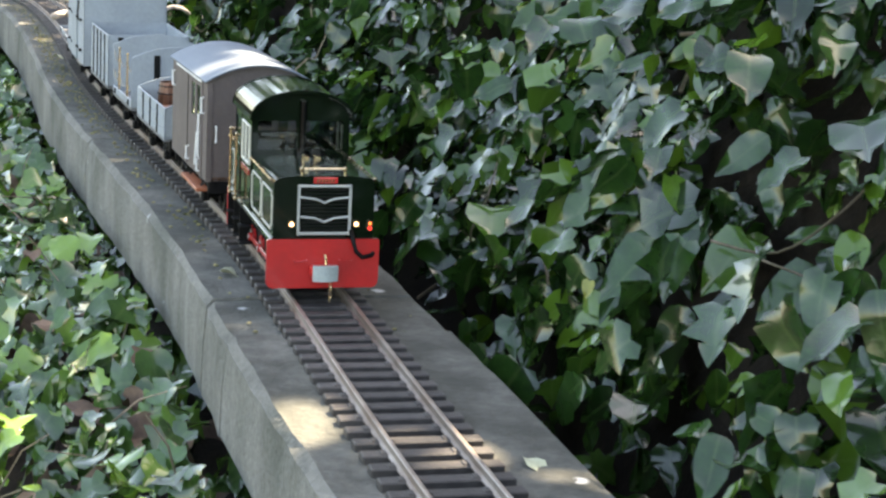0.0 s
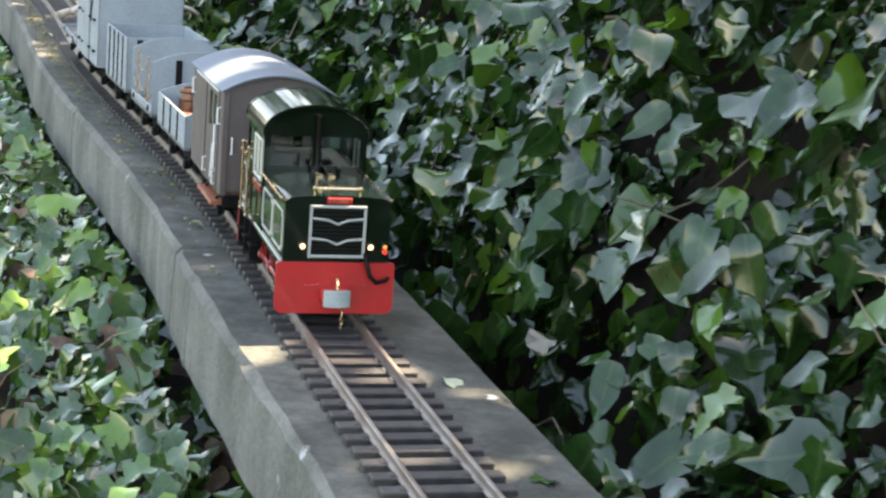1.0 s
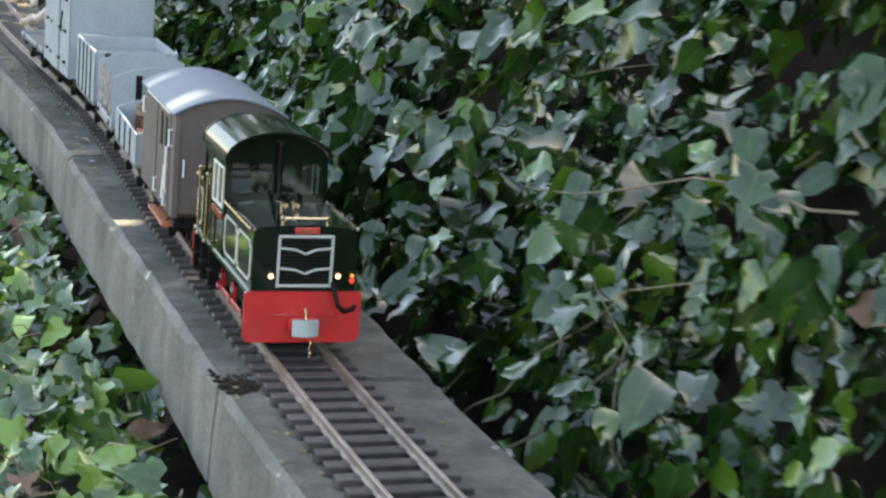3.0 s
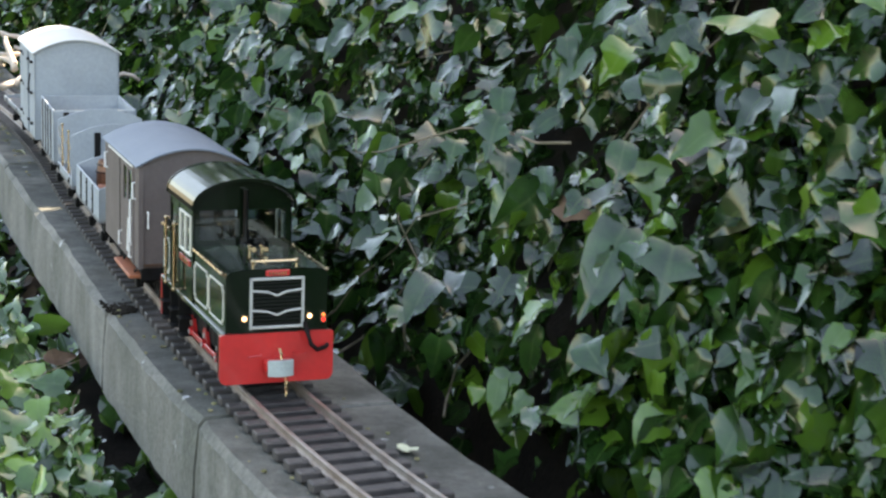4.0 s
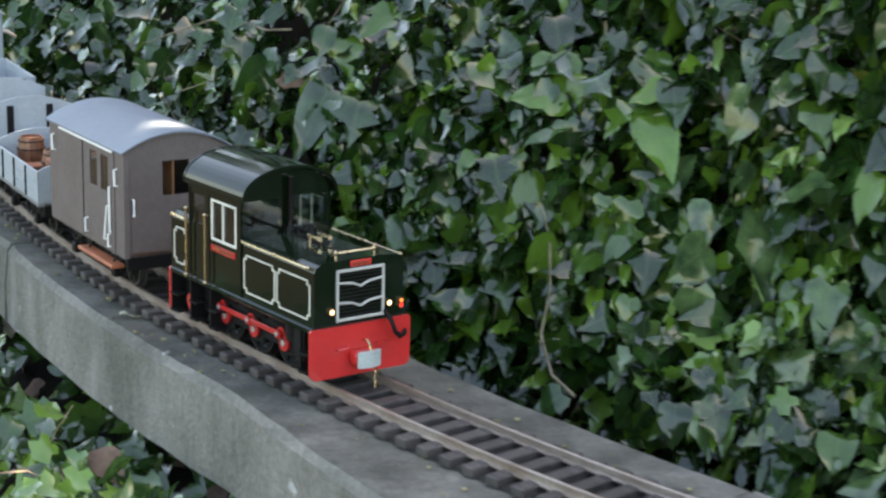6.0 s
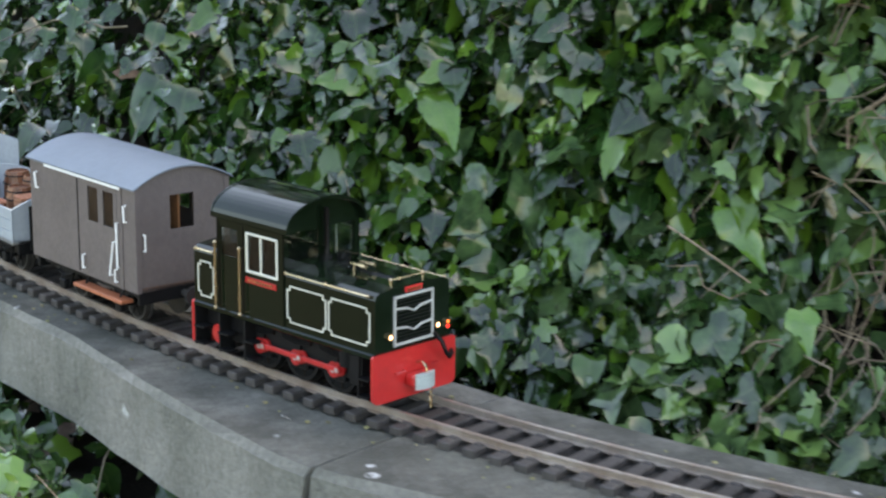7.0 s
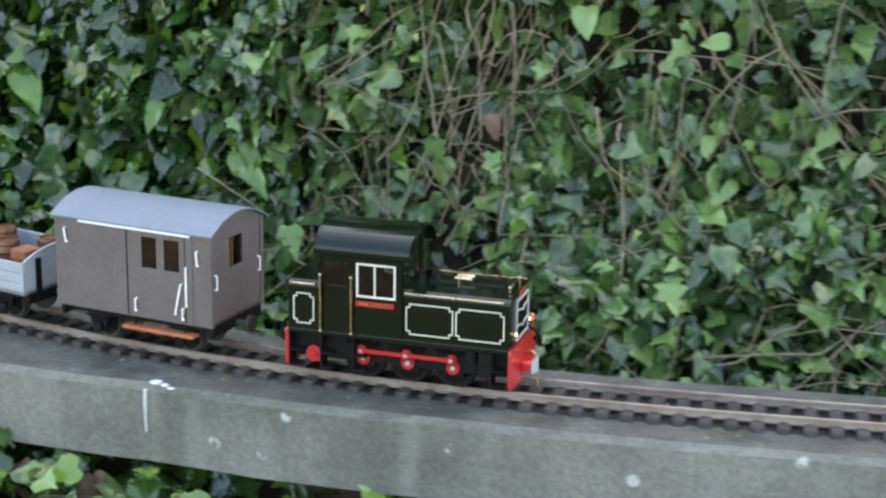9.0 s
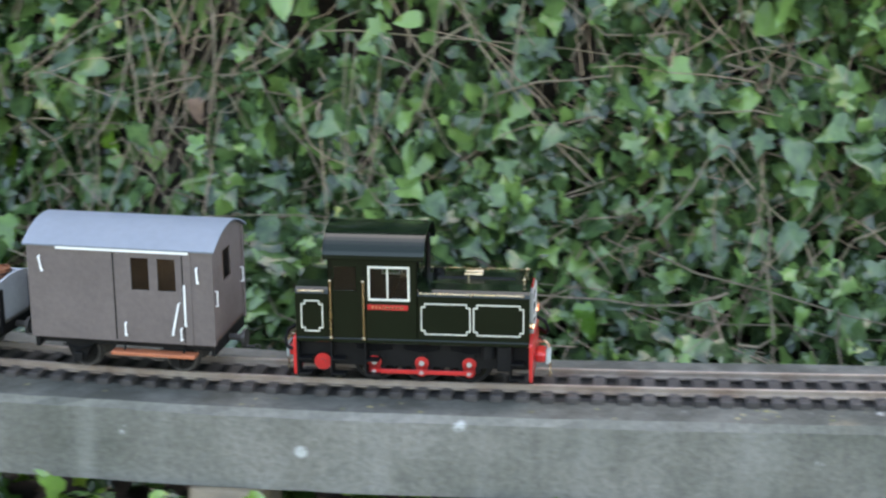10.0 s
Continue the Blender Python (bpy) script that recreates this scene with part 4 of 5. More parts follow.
van, van_wheels = brake_van()
low_wagon, low_wheels = open_wagon("low_wagon", "low-sided light grey model wagon loaded with barrels and crates", 0.088, 0.045, 0.074, 0.012, 3, (-0.045, 0.0, 0.045), (-0.03, 0.03))
chain_wagon, chain_wheels = open_wagon("chain_wagon", "grey model flat wagon with arched ends and brass chains", 0.07, 0.036, 0.05, 0.013, 1, (-0.05, 0.05), (-0.022, 0.022), ends_z=0.101)
high_wagon, high_wheels = open_wagon("high_wagon", "light grey high-sided open model wagon with black ironwork", 0.08, 0.042, 0.106, 0.0, 5, (-0.052, -0.016, 0.016, 0.052), (-0.036, 0.036))
tall_van, tall_wheels = box_van()
root_wagon, root_wheels = open_wagon("root_wagon", "grey model flat wagon carrying a heap of bleached roots", 0.1, 0.055, 0.046, 0.002, 1, (-0.06, 0.06), ())

for s in (-1, 1):
    for x in (-0.03, 0.03):
        bm = bmesh.new()
        cyl(bm, (x, s * 0.0505, 0.042), (x, s * 0.0505, 0.1), 0.0013, 8, 0.001)
        ball(bm, (x, s * 0.0505, 0.1005), 0.0019, 8)
        part("stanchion", bm, M_BRASS, chain_wagon, "polished brass stanchion")
    for x0, x1 in ((-0.068, -0.03), (-0.03, 0.03), (0.03, 0.068)):
        for z in (0.094, 0.07):
            bm = bmesh.new()
            tube(bm, [(x0 + (x1 - x0) * u, s * 0.0505, z - 0.012 * 4 * u * (1 - u)) for u in (k / 8 for k in range(9))], 0.00045, 5)
            part("chain", bm, M_BRASS, chain_wagon)

# things riding in the wagons: (thing, wagon, place in the wagon)
LOADS = []


def barrel(r=0.015, h=0.042):
    b = tagged(new("barrel"), "small glossy brown wooden barrel with hoops", "barrel", group="barrels in the wagon")
    for k in range(16):
        a0, a1 = 2 * math.pi * k / 16 + 0.012, 2 * math.pi * (k + 1) / 16 - 0.012
        bm = bmesh.new()
        rings = []
        for j in range(7):
            u = j / 6
            rr = r * (0.82 + 0.18 * math.sin(math.pi * u))
            rings.append([bm.verts.new((rr * f * math.cos(a), rr * f * math.sin(a), h * u)) for a, f in ((a0, 1), (a1, 1), (a1, 0.86), (a0, 0.86))])
        for ra, rb in zip(rings, rings[1:]):
            for q in range(4):
                bm.faces.new((ra[q], ra[(q + 1) % 4], rb[(q + 1) % 4], rb[q]))
        bm.faces.new(rings[0])
        bm.faces.new(rings[-1])
        part("stave", bm, M_BARREL, b)
    bm = bmesh.new()
    cyl(bm, (0, 0, 0.002), (0, 0, h - 0.002), r * 0.82, 16)
    part("barrel_head", bm, M_BARREL, b)
    for u in (0.1, 0.3, 0.7, 0.9):
        bm = bmesh.new()
        rr = r * (0.82 + 0.18 * math.sin(math.pi * u)) + 0.0004
        tube(bm, [(rr * math.cos(t), rr * math.sin(t), h * u) for t in (2 * math.pi * k / 20 for k in range(21))], 0.0008, 5)
        part("hoop", bm, M_MATTBLACK, b)
    return b


def crate(a=0.024, h=0.018):
    c = tagged(new("crate"), "small orange-brown slatted wooden crate", "crate", group="crates in the wagon")
    bm = bmesh.new()
    box(bm, -a / 2 + 0.001, a / 2 - 0.001, -a / 2 + 0.001, a / 2 - 0.001, 0.0005, h - 0.0015)
    part("inside", bm, M_INTERIOR, c)
    for k in range(4):
        z = h * k / 4
        for s in (-1, 1):
            for swap in (False, True):
                bm = bmesh.new()
                y0, y1 = sorted((s * a / 2, s * (a / 2 - 0.0012)))
                e = a / 2 - (0.0013 if swap else 0)
                if swap:
                    box(bm, y0, y1, -e, e, z + 0.0003, z + h / 4 - 0.0004)
                else:
                    box(bm, -e, e, y0, y1, z + 0.0003, z + h / 4 - 0.0004)
                part("slat", bm, M_CRATE, c)
    bm = bmesh.new()
    for k in range(4):
        box(bm, -a / 2, a / 2, -a / 2 + k * a / 4 + 0.0003, -a / 2 + (k + 1) * a / 4 - 0.0004, h, h + 0.0012)
    part("lid", bm, M_CRATE, c)
    return c


b0 = barrel()
LOADS.append((b0, "low", pose(-0.01, 0.02, 0.0421)))
for x, y in ((0.03, -0.016), (0.06, 0.018), (-0.045, 0.015), (-0.05, -0.02)):
    LOADS.append((copy_thing(b0, Matrix()), "low", pose(x, y, 0.0421, 0, 0, 40 * x * 100)))
c0 = crate()
LOADS.append((c0, "low", pose(0.066, -0.022, 0.0421, 0, 0, 4)))
for x, y, z in ((0.064, -0.022, 0.0615), (-0.012, -0.026, 0.0421)):
    LOADS.append((copy_thing(c0, Matrix()), "low", pose(x, y, z, 0, 0, -5)))


def churn():
    c = tagged(new("milk_churn"), "bright metal milk churn on the flat wagon", "milk churn", group="milk churns")
    bm = bmesh.new()
    prof = ((0.0, 0.0), (0.011, 0.0), (0.0115, 0.003), (0.0105, 0.03), (0.0075, 0.039), (0.0075, 0.045), (0.0095, 0.047), (0.0095, 0.05), (0.0, 0.051))
    rings = [[bm.verts.new((max(r, 0.0002) * math.cos(a), max(r, 0.0002) * math.sin(a), z)) for a in (2 * math.pi * k / 18 for k in range(18))] for r, z in prof]
    for ra, rb in zip(rings, rings[1:]):
        for k in range(18):
            bm.faces.new((ra[k], ra[(k + 1) % 18], rb[(k + 1) % 18], rb[k]))
    part("can", bm, M_CHURN, c, smooth=False)
    for s in (-1, 1):
        bm = bmesh.new()
        tube(bm, [(s * 0.0098, 0, 0.032), (s * 0.0135, 0, 0.036), (s * 0.008, 0, 0.042)], 0.0008, 5)
        part("lug", bm, M_CHURN, c)
    return c


ch = churn()
LOADS.append((ch, "chain", pose(0.04, 0.03, 0.0421)))
for x, y in ((0.015, 0.03), (-0.012, 0.031), (-0.04, 0.029), (0.028, 0.006)):
    LOADS.append((copy_thing(ch, Matrix()), "chain", pose(x, y, 0.0421)))


def root(seed, length):
    rng = random.Random(seed)
    r = tagged(new("dry_root"), "bleached crooked root loaded on a flat wagon", "driftwood", group="roots on the wagon")
    for n in range(4):
        bm = bmesh.new()
        p = Vector((rng.uniform(-length / 2, length / 4), rng.uniform(-0.012, 0.012), rng.uniform(0.006, 0.012)))
        d = Vector((rng.uniform(0.5, 1), rng.uniform(-0.4, 0.4), rng.uniform(0.2, 1.2))).normalized()
        pts = [p.copy()]
        for k in range(7):
            p += d * length / 9
            d = (d + Vector((rng.uniform(-0.4, 0.4), rng.uniform(-0.5, 0.5), rng.uniform(-0.5, 0.25)))).normalized()
            p.z = max(p.z, 0.006)
            pts.append(p.copy())
        tube(bm, pts, 0.0058 - 0.0006 * n, 8, 0.0026)
        part("branch", bm, M_DRIFT, r, smooth=True)
    return r


for k in range(9):
    LOADS.append((root(k, 0.13), "root", pose(0.05 - 0.014 * k, -0.03 + 0.03 * (k % 3), 0.043 + 0.02 * (k // 3), 0, 0, 35 * k)))


# ---- ivy ----
def leaf_shape(kind, rng):
    """Outline of one leaf, base at the origin, tip towards +y, one unit long; returns half-outline points from base to tip."""
    if kind == 0:      # five-lobed ivy
        return ((0.0, 0.0), (0.22, -0.12), (0.42, 0.02), (0.3, 0.2), (0.52, 0.42), (0.28, 0.48), (0.16, 0.7), (0.0, 1.0))
    if kind == 1:      # heart-shaped climbing ivy
        return ((0.0, 0.0), (0.2, -0.08), (0.38, 0.05), (0.43, 0.27), (0.36, 0.5), (0.22, 0.74), (0.09, 0.9), (0.0, 1.0))
    if kind == 2:      # shallow three-lobed
        return ((0.0, 0.0), (0.24, -0.1), (0.4, 0.06), (0.46, 0.3), (0.3, 0.42), (0.21, 0.62), (0.1, 0.84), (0.0, 1.0))
    return ((0.0, 0.0), (0.13, 0.02), (0.24, 0.15), (0.28, 0.34), (0.24, 0.55), (0.15, 0.77), (0.06, 0.92), (0.0, 1.0))


class Leaves:
    """Collects leaves as real folded blades, joined into one mesh."""

    def __init__(self):
        self.v, self.f, self.w = [], [], []

    def add(self, place, normal, tip, size, kind, rng, slim=1.0):
        normal = Vector(normal).normalized()
        tip = Vector(tip)
        tip = (tip - normal * tip.dot(normal))
        tip = tip.normalized() if tip.length > 1e-3 else normal.orthogonal().normalized()
        side = tip.cross(normal).normalized()
        half = leaf_shape(kind, rng)
        fold, droop, twist = rng.uniform(0.08, 0.32), rng.uniform(0.05, 0.5), rng.uniform(-0.25, 0.25)
        wide = rng.uniform(0.8, 1.12) * slim
        base = len(self.v)
        mid = (0.0, 0.3, 0.62, 1.0)

        def put(x, y, vein):
            z = fold * abs(x) - droop * y * y + twist * x * y + 0.07 * math.sin(9 * y + 4 * x)
            self.v.append(tuple(Vector(place) + size * (x * wide * side + y * tip + z * normal)))
            self.w.append(vein)
            return len(self.v) - 1

        spine = [put(0, y, 0.0) for y in mid]
        for sgn in (1, -1):
            edge = [put(sgn * x, y, 1.0) for x, y in half[1:-1]]
            a = edge
            # fans from the spine to the edge
            tri = [(spine[0], a[0], a[1]), (spine[0], a[1], spine[1]), (spine[1], a[1], a[2]), (spine[1], a[2], a[3]), (spine[1], a[3], spine[2]), (spine[2], a[3], a[4]), (spine[2], a[4], a[5]), (spine[2], a[5], spine[3])]
            self.f += tri if sgn > 0 else [t[::-1] for t in tri]

    def mesh(self, name, material):
        me = bpy.data.meshes.new(name)
        me.from_pydata(self.v, [], self.f)
        me.materials.append(material)
        at = me.attributes.new("vein", "FLOAT", "POINT")
        at.data.foreach_set("value", self.w)
        me.polygons.foreach_set("use_smooth", [True] * len(me.polygons))
        return me


def hedge_dirs(s, v):
    """Outward and along-the-line directions of the bank's face."""
    h = heading(s)
    left = Vector((-math.sin(h), math.cos(h), 0))
    along = Vector((math.cos(h), math.sin(h), 0))
    o0, z0 = bank_point(s, max(0, v - 0.05))
    o1, z1 = bank_point(s, min(1, v + 0.05))
    up = (left * (o1 - o0) + Vector((0, 0, z1 - z0))).normalized()
    out = up.cross(along)
    if out.dot(left) > 0:
        out = -out
    return out, up, along


def hedge_leaf(target, rng, s, v, depth, size, kind):
    o, z = bank_point(s, v)
    out, up, along = hedge_dirs(s, v)
    place = line(s, o, z) + out * depth
    normal = out * rng.uniform(0.2, 1.0) + Vector((0, 0, 1)) * rng.uniform(-0.2, 1.1) + along * rng.gauss(0, 0.7) + Vector((rng.gauss(0, 0.25), rng.gauss(0, 0.25), 0))
    tip = Vector((0, 0, -1)) * rng.uniform(0.4, 1.0) + along * rng.gauss(0, 0.55) + out * rng.uniform(0, 0.5)
    target.add(place, normal, tip, size, kind, rng)


def shadow_gap(s, v):
    """Hollows in the ivy, where few leaves grow."""
    g = noise.noise((s * 2.6, v * 3.4, 7.1)) + 0.5 * noise.noise((s * 6, v * 7, 3.3))
    return g


rng = random.Random(11)
ivy = tagged(new("ivy_hedge"), "dense climbing ivy with glossy dark green leaves on the bank", "ivy", kind="stuff")
back, beyond = Leaves(), Leaves()
for n in range(46000):
    s = rng.uniform(-1.2, 8.2) if n < 24000 else rng.uniform(4.7, 7.9)
    v = rng.random() ** 1.15 if n < 24000 else rng.random() ** 1.3 * 0.85
    g = shadow_gap(s, v)
    if 5.6 < s < 6.03 and 0.36 < v < 0.8 and rng.random() < 0.3:
        continue
    if 6.5 < s < 7.0 and 0.25 < v < 0.75 and rng.random() < 0.3:
        continue
    if s < 4.9 and v < 0.2 and rng.random() < 0.86:
        continue
    if g > 0.36 and rng.random() < (0.5 if s < 4.9 else 0.65):
        continue
    depth = rng.uniform(-0.06, 0.035) - 0.03 * max(0, g)
    if s > 4.7:
        depth += 0.07 * max(-0.6, min(0.6, noise.noise((s * 4.2, v * 5.5, 1.7)))) - (0.06 if 5.6 < s < 6.03 and 0.36 < v < 0.8 else 0)
    # Share of the paler, colour-brightened leaves grows further along the line.
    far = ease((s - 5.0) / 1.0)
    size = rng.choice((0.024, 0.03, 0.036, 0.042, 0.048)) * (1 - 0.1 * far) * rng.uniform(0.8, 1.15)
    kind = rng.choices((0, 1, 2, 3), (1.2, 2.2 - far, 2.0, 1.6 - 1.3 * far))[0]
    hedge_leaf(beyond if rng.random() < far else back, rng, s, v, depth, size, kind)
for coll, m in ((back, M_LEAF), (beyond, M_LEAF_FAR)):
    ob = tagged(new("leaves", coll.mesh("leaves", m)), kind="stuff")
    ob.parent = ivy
for n in range(240):
    one = Leaves()
    s = rng.uniform(2.2, 6.9)
    v = rng.uniform(0.06, 0.62)
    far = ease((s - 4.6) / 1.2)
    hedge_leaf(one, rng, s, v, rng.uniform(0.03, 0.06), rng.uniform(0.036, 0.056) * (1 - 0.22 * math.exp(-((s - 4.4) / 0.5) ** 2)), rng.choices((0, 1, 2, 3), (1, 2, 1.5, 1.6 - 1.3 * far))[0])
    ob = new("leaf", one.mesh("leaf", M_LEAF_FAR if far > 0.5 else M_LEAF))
    ob.parent = ivy

# stems and bare twigs
bm = bmesh.new()
for n in range(260):
    s, v = rng.uniform(1.0, 7.6), rng.uniform(0.05, 0.8)
    if n % 3:
        s, v = rng.uniform(5.7, 7.6), rng.uniform(0.1, 0.75)
    ds, dv = rng.gauss(0, 0.022), rng.uniform(-0.015, 0.045)
    dep = rng.uniform(-0.02, 0.045)
    if n % 4 == 1:
        s, v, dep = rng.uniform(5.6, 6.9), rng.uniform(0.3, 0.75), rng.uniform(-0.01, 0.04)
        ds, dv = rng.gauss(0, 0.03), rng.gauss(0, 0.03)
    pts = []
    for k in range(rng.randint(5, 9)):
        o, z = bank_point(s, max(0.0, min(1, v)))
        out, up, along = hedge_dirs(s, max(0.0, min(1, v)))
        pts.append(line(s, o, z) + out * dep)
        s, v, dep = s + ds, v + dv, dep + rng.uniform(-0.012, 0.012)
        ds, dv = ds + rng.gauss(0, 0.014), dv + rng.gauss(0, 0.018)
    tube(bm, pts, rng.uniform(0.0008, 0.0019), 5, 0.0006)
part("stems", bm, M_STEM, ivy)
tagged(ivy.children[-1], kind="stuff")

# dry tangle of old growth in the bank
bm = bmesh.new()
for n in range(300):
    s, v = (rng.gauss(6.75, 0.22), rng.uniform(0.2, 0.85)) if n % 3 else (rng.gauss(5.85, 0.2), rng.uniform(0.3, 0.85))
    ds, dv = rng.gauss(0, 0.016), rng.gauss(0, 0.03)
    dep = rng.uniform(-0.03, 0.03)
    pts = []
    for k in range(rng.randint(5, 9)):
        w = max(0.0, min(1, v))
        o, z = bank_point(s, w)
        pts.append(line(s, o, z) + hedge_dirs(s, w)[0] * dep)
        s, v, dep = s + ds, v + dv, dep + rng.uniform(-0.01, 0.01)
        ds, dv = ds + rng.gauss(0, 0.01), dv + rng.gauss(0, 0.012)
    tube(bm, pts, rng.uniform(0.0006, 0.0015), 5, 0.0005)
part("dry_twigs", bm, M_TWIG, ivy)
tagged(ivy.children[-1], kind="stuff")


def mark_leaf(base, tip, material, kind):
    """One leaf that stands out from the rest, from its stalk to its tip, facing the open side."""
    r = random.Random(int(base[0] * 5000 + base[2] * 900))
    a, b = Vector(base), Vector(tip)
    to_eye = Vector((-0.25, -0.9, 0.42)) if a.y > 1.5 else Vector((-0.62, -0.65, 0.42))
    one = Leaves()
    one.add(a, to_eye + Vector((r.gauss(0, 0.25), r.gauss(0, 0.25), r.uniform(0, 0.5))), b - a, (b - a).length * (0.62 if material is M_YELLOW else 0.95), kind, r, 0.78)
    ob = new("leaf", one.mesh("leaf", material))
    ob.parent = ivy


def twig(pts, r):
    """A bare crooked stem, rounded off between its bends."""
    pts = [Vector(p) for p in pts]
    fine = []
    for k in range(len(pts) - 1):
        p0, p1, p2, p3 = pts[max(k - 1, 0)], pts[k], pts[k + 1], pts[min(k + 2, len(pts) - 1)]
        for u in (0.0, 0.25, 0.5, 0.75):
            fine.append(0.5 * (2 * p1 + (p2 - p0) * u + (2 * p0 - 5 * p1 + 4 * p2 - p3) * u * u + (3 * p1 - p0 - 3 * p2 + p3) * u ** 3))
    fine.append(pts[-1])
    bm = bmesh.new()
    tube(bm, fine, r * 0.6, 6, r * 0.35)
    part("twig", bm, M_STEM, ivy, smooth=True)


mark_leaf((0.108, 3.054, 0.107), (0.074, 3.040, 0.035), M_LEAF, 3)
mark_leaf((0.171, 2.978, 0.199), (0.133, 2.974, 0.167), M_LEAF, 3)
mark_leaf((0.177, 3.004, 0.222), (0.193, 2.993, 0.188), M_LEAF, 3)
mark_leaf((0.168, 2.953, 0.180), (0.175, 2.942, 0.138), M_LEAF, 3)
mark_leaf((0.176, 2.808, 0.140), (0.169, 2.797, 0.093), M_LEAF, 1)
mark_leaf((0.193, 2.755, 0.144), (0.206, 2.738, 0.081), M_LEAF, 3)
mark_leaf((0.232, 2.816, 0.241), (0.202, 2.808, 0.195), M_LEAF, 1)
mark_leaf((0.137, 2.790, 0.053), (0.170, 2.783, 0.038), M_LEAF, 1)
mark_leaf((0.123, 3.082, 0.148), (0.130, 3.072, 0.109), M_YOUNG, 1)
mark_leaf((0.071, 3.112, 0.058), (0.068, 3.107, 0.034), M_YELLOW, 1)
mark_leaf((0.588, 1.810, 0.201), (0.590, 1.786, 0.110), M_YOUNG, 1)
mark_leaf((0.677, 1.688, 0.181), (0.694, 1.663, 0.105), M_YOUNG, 1)
mark_leaf((0.507, 1.841, 0.123), (0.480, 1.826, 0.041), M_LEAF, 2)
mark_leaf((0.378, 2.076, 0.156), (0.412, 2.067, 0.140), M_DEADLEAF, 2)
mark_leaf((0.419, 1.996, 0.152), (0.382, 1.983, 0.076), M_LEAF, 1)
mark_leaf((0.266, 2.465, 0.158), (0.254, 2.455, 0.101), M_LEAF, 3)
mark_leaf((0.184, 2.706, 0.112), (0.199, 2.696, 0.078), M_LEAF, 3)
mark_leaf((0.424, 1.829, -0.016), (0.401, 1.825, -0.048), M_LEAF, 0)
mark_leaf((0.642, 1.660, 0.076), (0.619, 1.657, 0.039), M_LEAF_FAR, 2)
mark_leaf((0.898, 1.383, 0.106), (0.931, 1.352, 0.039), M_YOUNG, 2)
mark_leaf((0.928, 1.281, 0.027), (0.933, 1.266, -0.019), M_YOUNG, 2)
mark_leaf((0.824, 1.548, 0.238), (0.821, 1.533, 0.186), M_YELLOW, 1)
mark_leaf((0.966, 1.391, 0.281), (0.958, 1.386, 0.257), M_YELLOW, 1)
mark_leaf((0.777, 1.427, -0.010), (0.790, 1.414, -0.040), M_YELLOW, 2)
mark_leaf((0.746, 1.564, 0.110), (0.752, 1.537, 0.019), M_LEAF_FAR, 2)
mark_leaf((0.786, 1.484, 0.062), (0.776, 1.470, 0.001), M_LEAF_FAR, 2)
mark_leaf((0.878, 1.331, 0.016), (0.882, 1.314, -0.040), M_LEAF_FAR, 1)
mark_leaf((1.006, 1.354, 0.343), (0.994, 1.347, 0.301), M_DEADLEAF, 1)
mark_leaf((1.039, 1.300, 0.303), (1.030, 1.299, 0.289), M_YELLOW, 1)
mark_leaf((1.252, 1.030, 0.152), (1.282, 1.013, 0.144), M_LEAF_FAR, 1)
mark_leaf((1.329, 0.984, 0.198), (1.334, 0.973, 0.172), M_LEAF_FAR, 1)
mark_leaf((1.303, 0.984, 0.160), (1.304, 0.973, 0.129), M_LEAF_FAR, 2)
mark_leaf((1.272, 0.982, 0.103), (1.276, 0.971, 0.077), M_LEAF_FAR, 2)
mark_leaf((1.382, 0.992, 0.345), (1.382, 0.979, 0.307), M_LEAF_FAR, 2)
mark_leaf((1.136, 1.118, 0.139), (1.135, 1.106, 0.100), M_YOUNG, 0)
mark_leaf((1.142, 1.135, 0.184), (1.144, 1.124, 0.153), M_DEADLEAF, 1)
mark_leaf((1.082, 1.235, 0.274), (1.083, 1.230, 0.256), M_YELLOW, 1)
mark_leaf((1.019, 1.306, 0.273), (1.020, 1.300, 0.256), M_YELLOW, 1)
mark_leaf((1.262, 0.974, 0.064), (1.248, 0.974, 0.043), M_YELLOW, 2)
mark_leaf((1.692, 0.563, -0.069), (1.711, 0.549, -0.080), M_YELLOW, 3)
mark_leaf((1.607, 0.787, 0.175), (1.608, 0.775, 0.142), M_YOUNG, 1)
mark_leaf((1.475, 0.753, -0.034), (1.479, 0.735, -0.081), M_YOUNG, 1)
mark_leaf((1.189, 0.959, -0.023), (1.209, 0.945, -0.036), M_DEADLEAF, 1)
twig(((1.104, 1.215, 0.275), (1.108, 1.198, 0.227), (1.109, 1.182, 0.177), (1.101, 1.171, 0.130)), 0.0030)
twig(((1.105, 1.173, 0.179), (1.139, 1.162, 0.193), (1.163, 1.158, 0.217), (1.181, 1.163, 0.258), (1.178, 1.176, 0.298)), 0.0022)
twig(((1.097, 1.155, 0.147), (1.130, 1.141, 0.148), (1.157, 1.124, 0.135), (1.183, 1.106, 0.115)), 0.0018)
twig(((1.025, 1.273, 0.199), (1.066, 1.261, 0.220), (1.120, 1.240, 0.233), (1.174, 1.220, 0.249)), 0.0016)
twig(((1.017, 1.273, 0.188), (1.035, 1.262, 0.178), (1.074, 1.245, 0.182), (1.122, 1.227, 0.193)), 0.0015)
twig(((1.174, 1.151, 0.320), (1.172, 1.136, 0.269), (1.165, 1.123, 0.216), (1.156, 1.108, 0.155)), 0.0035)
twig(((0.965, 1.358, 0.224), (1.011, 1.338, 0.218), (1.054, 1.311, 0.187), (1.076, 1.292, 0.155)), 0.0020)
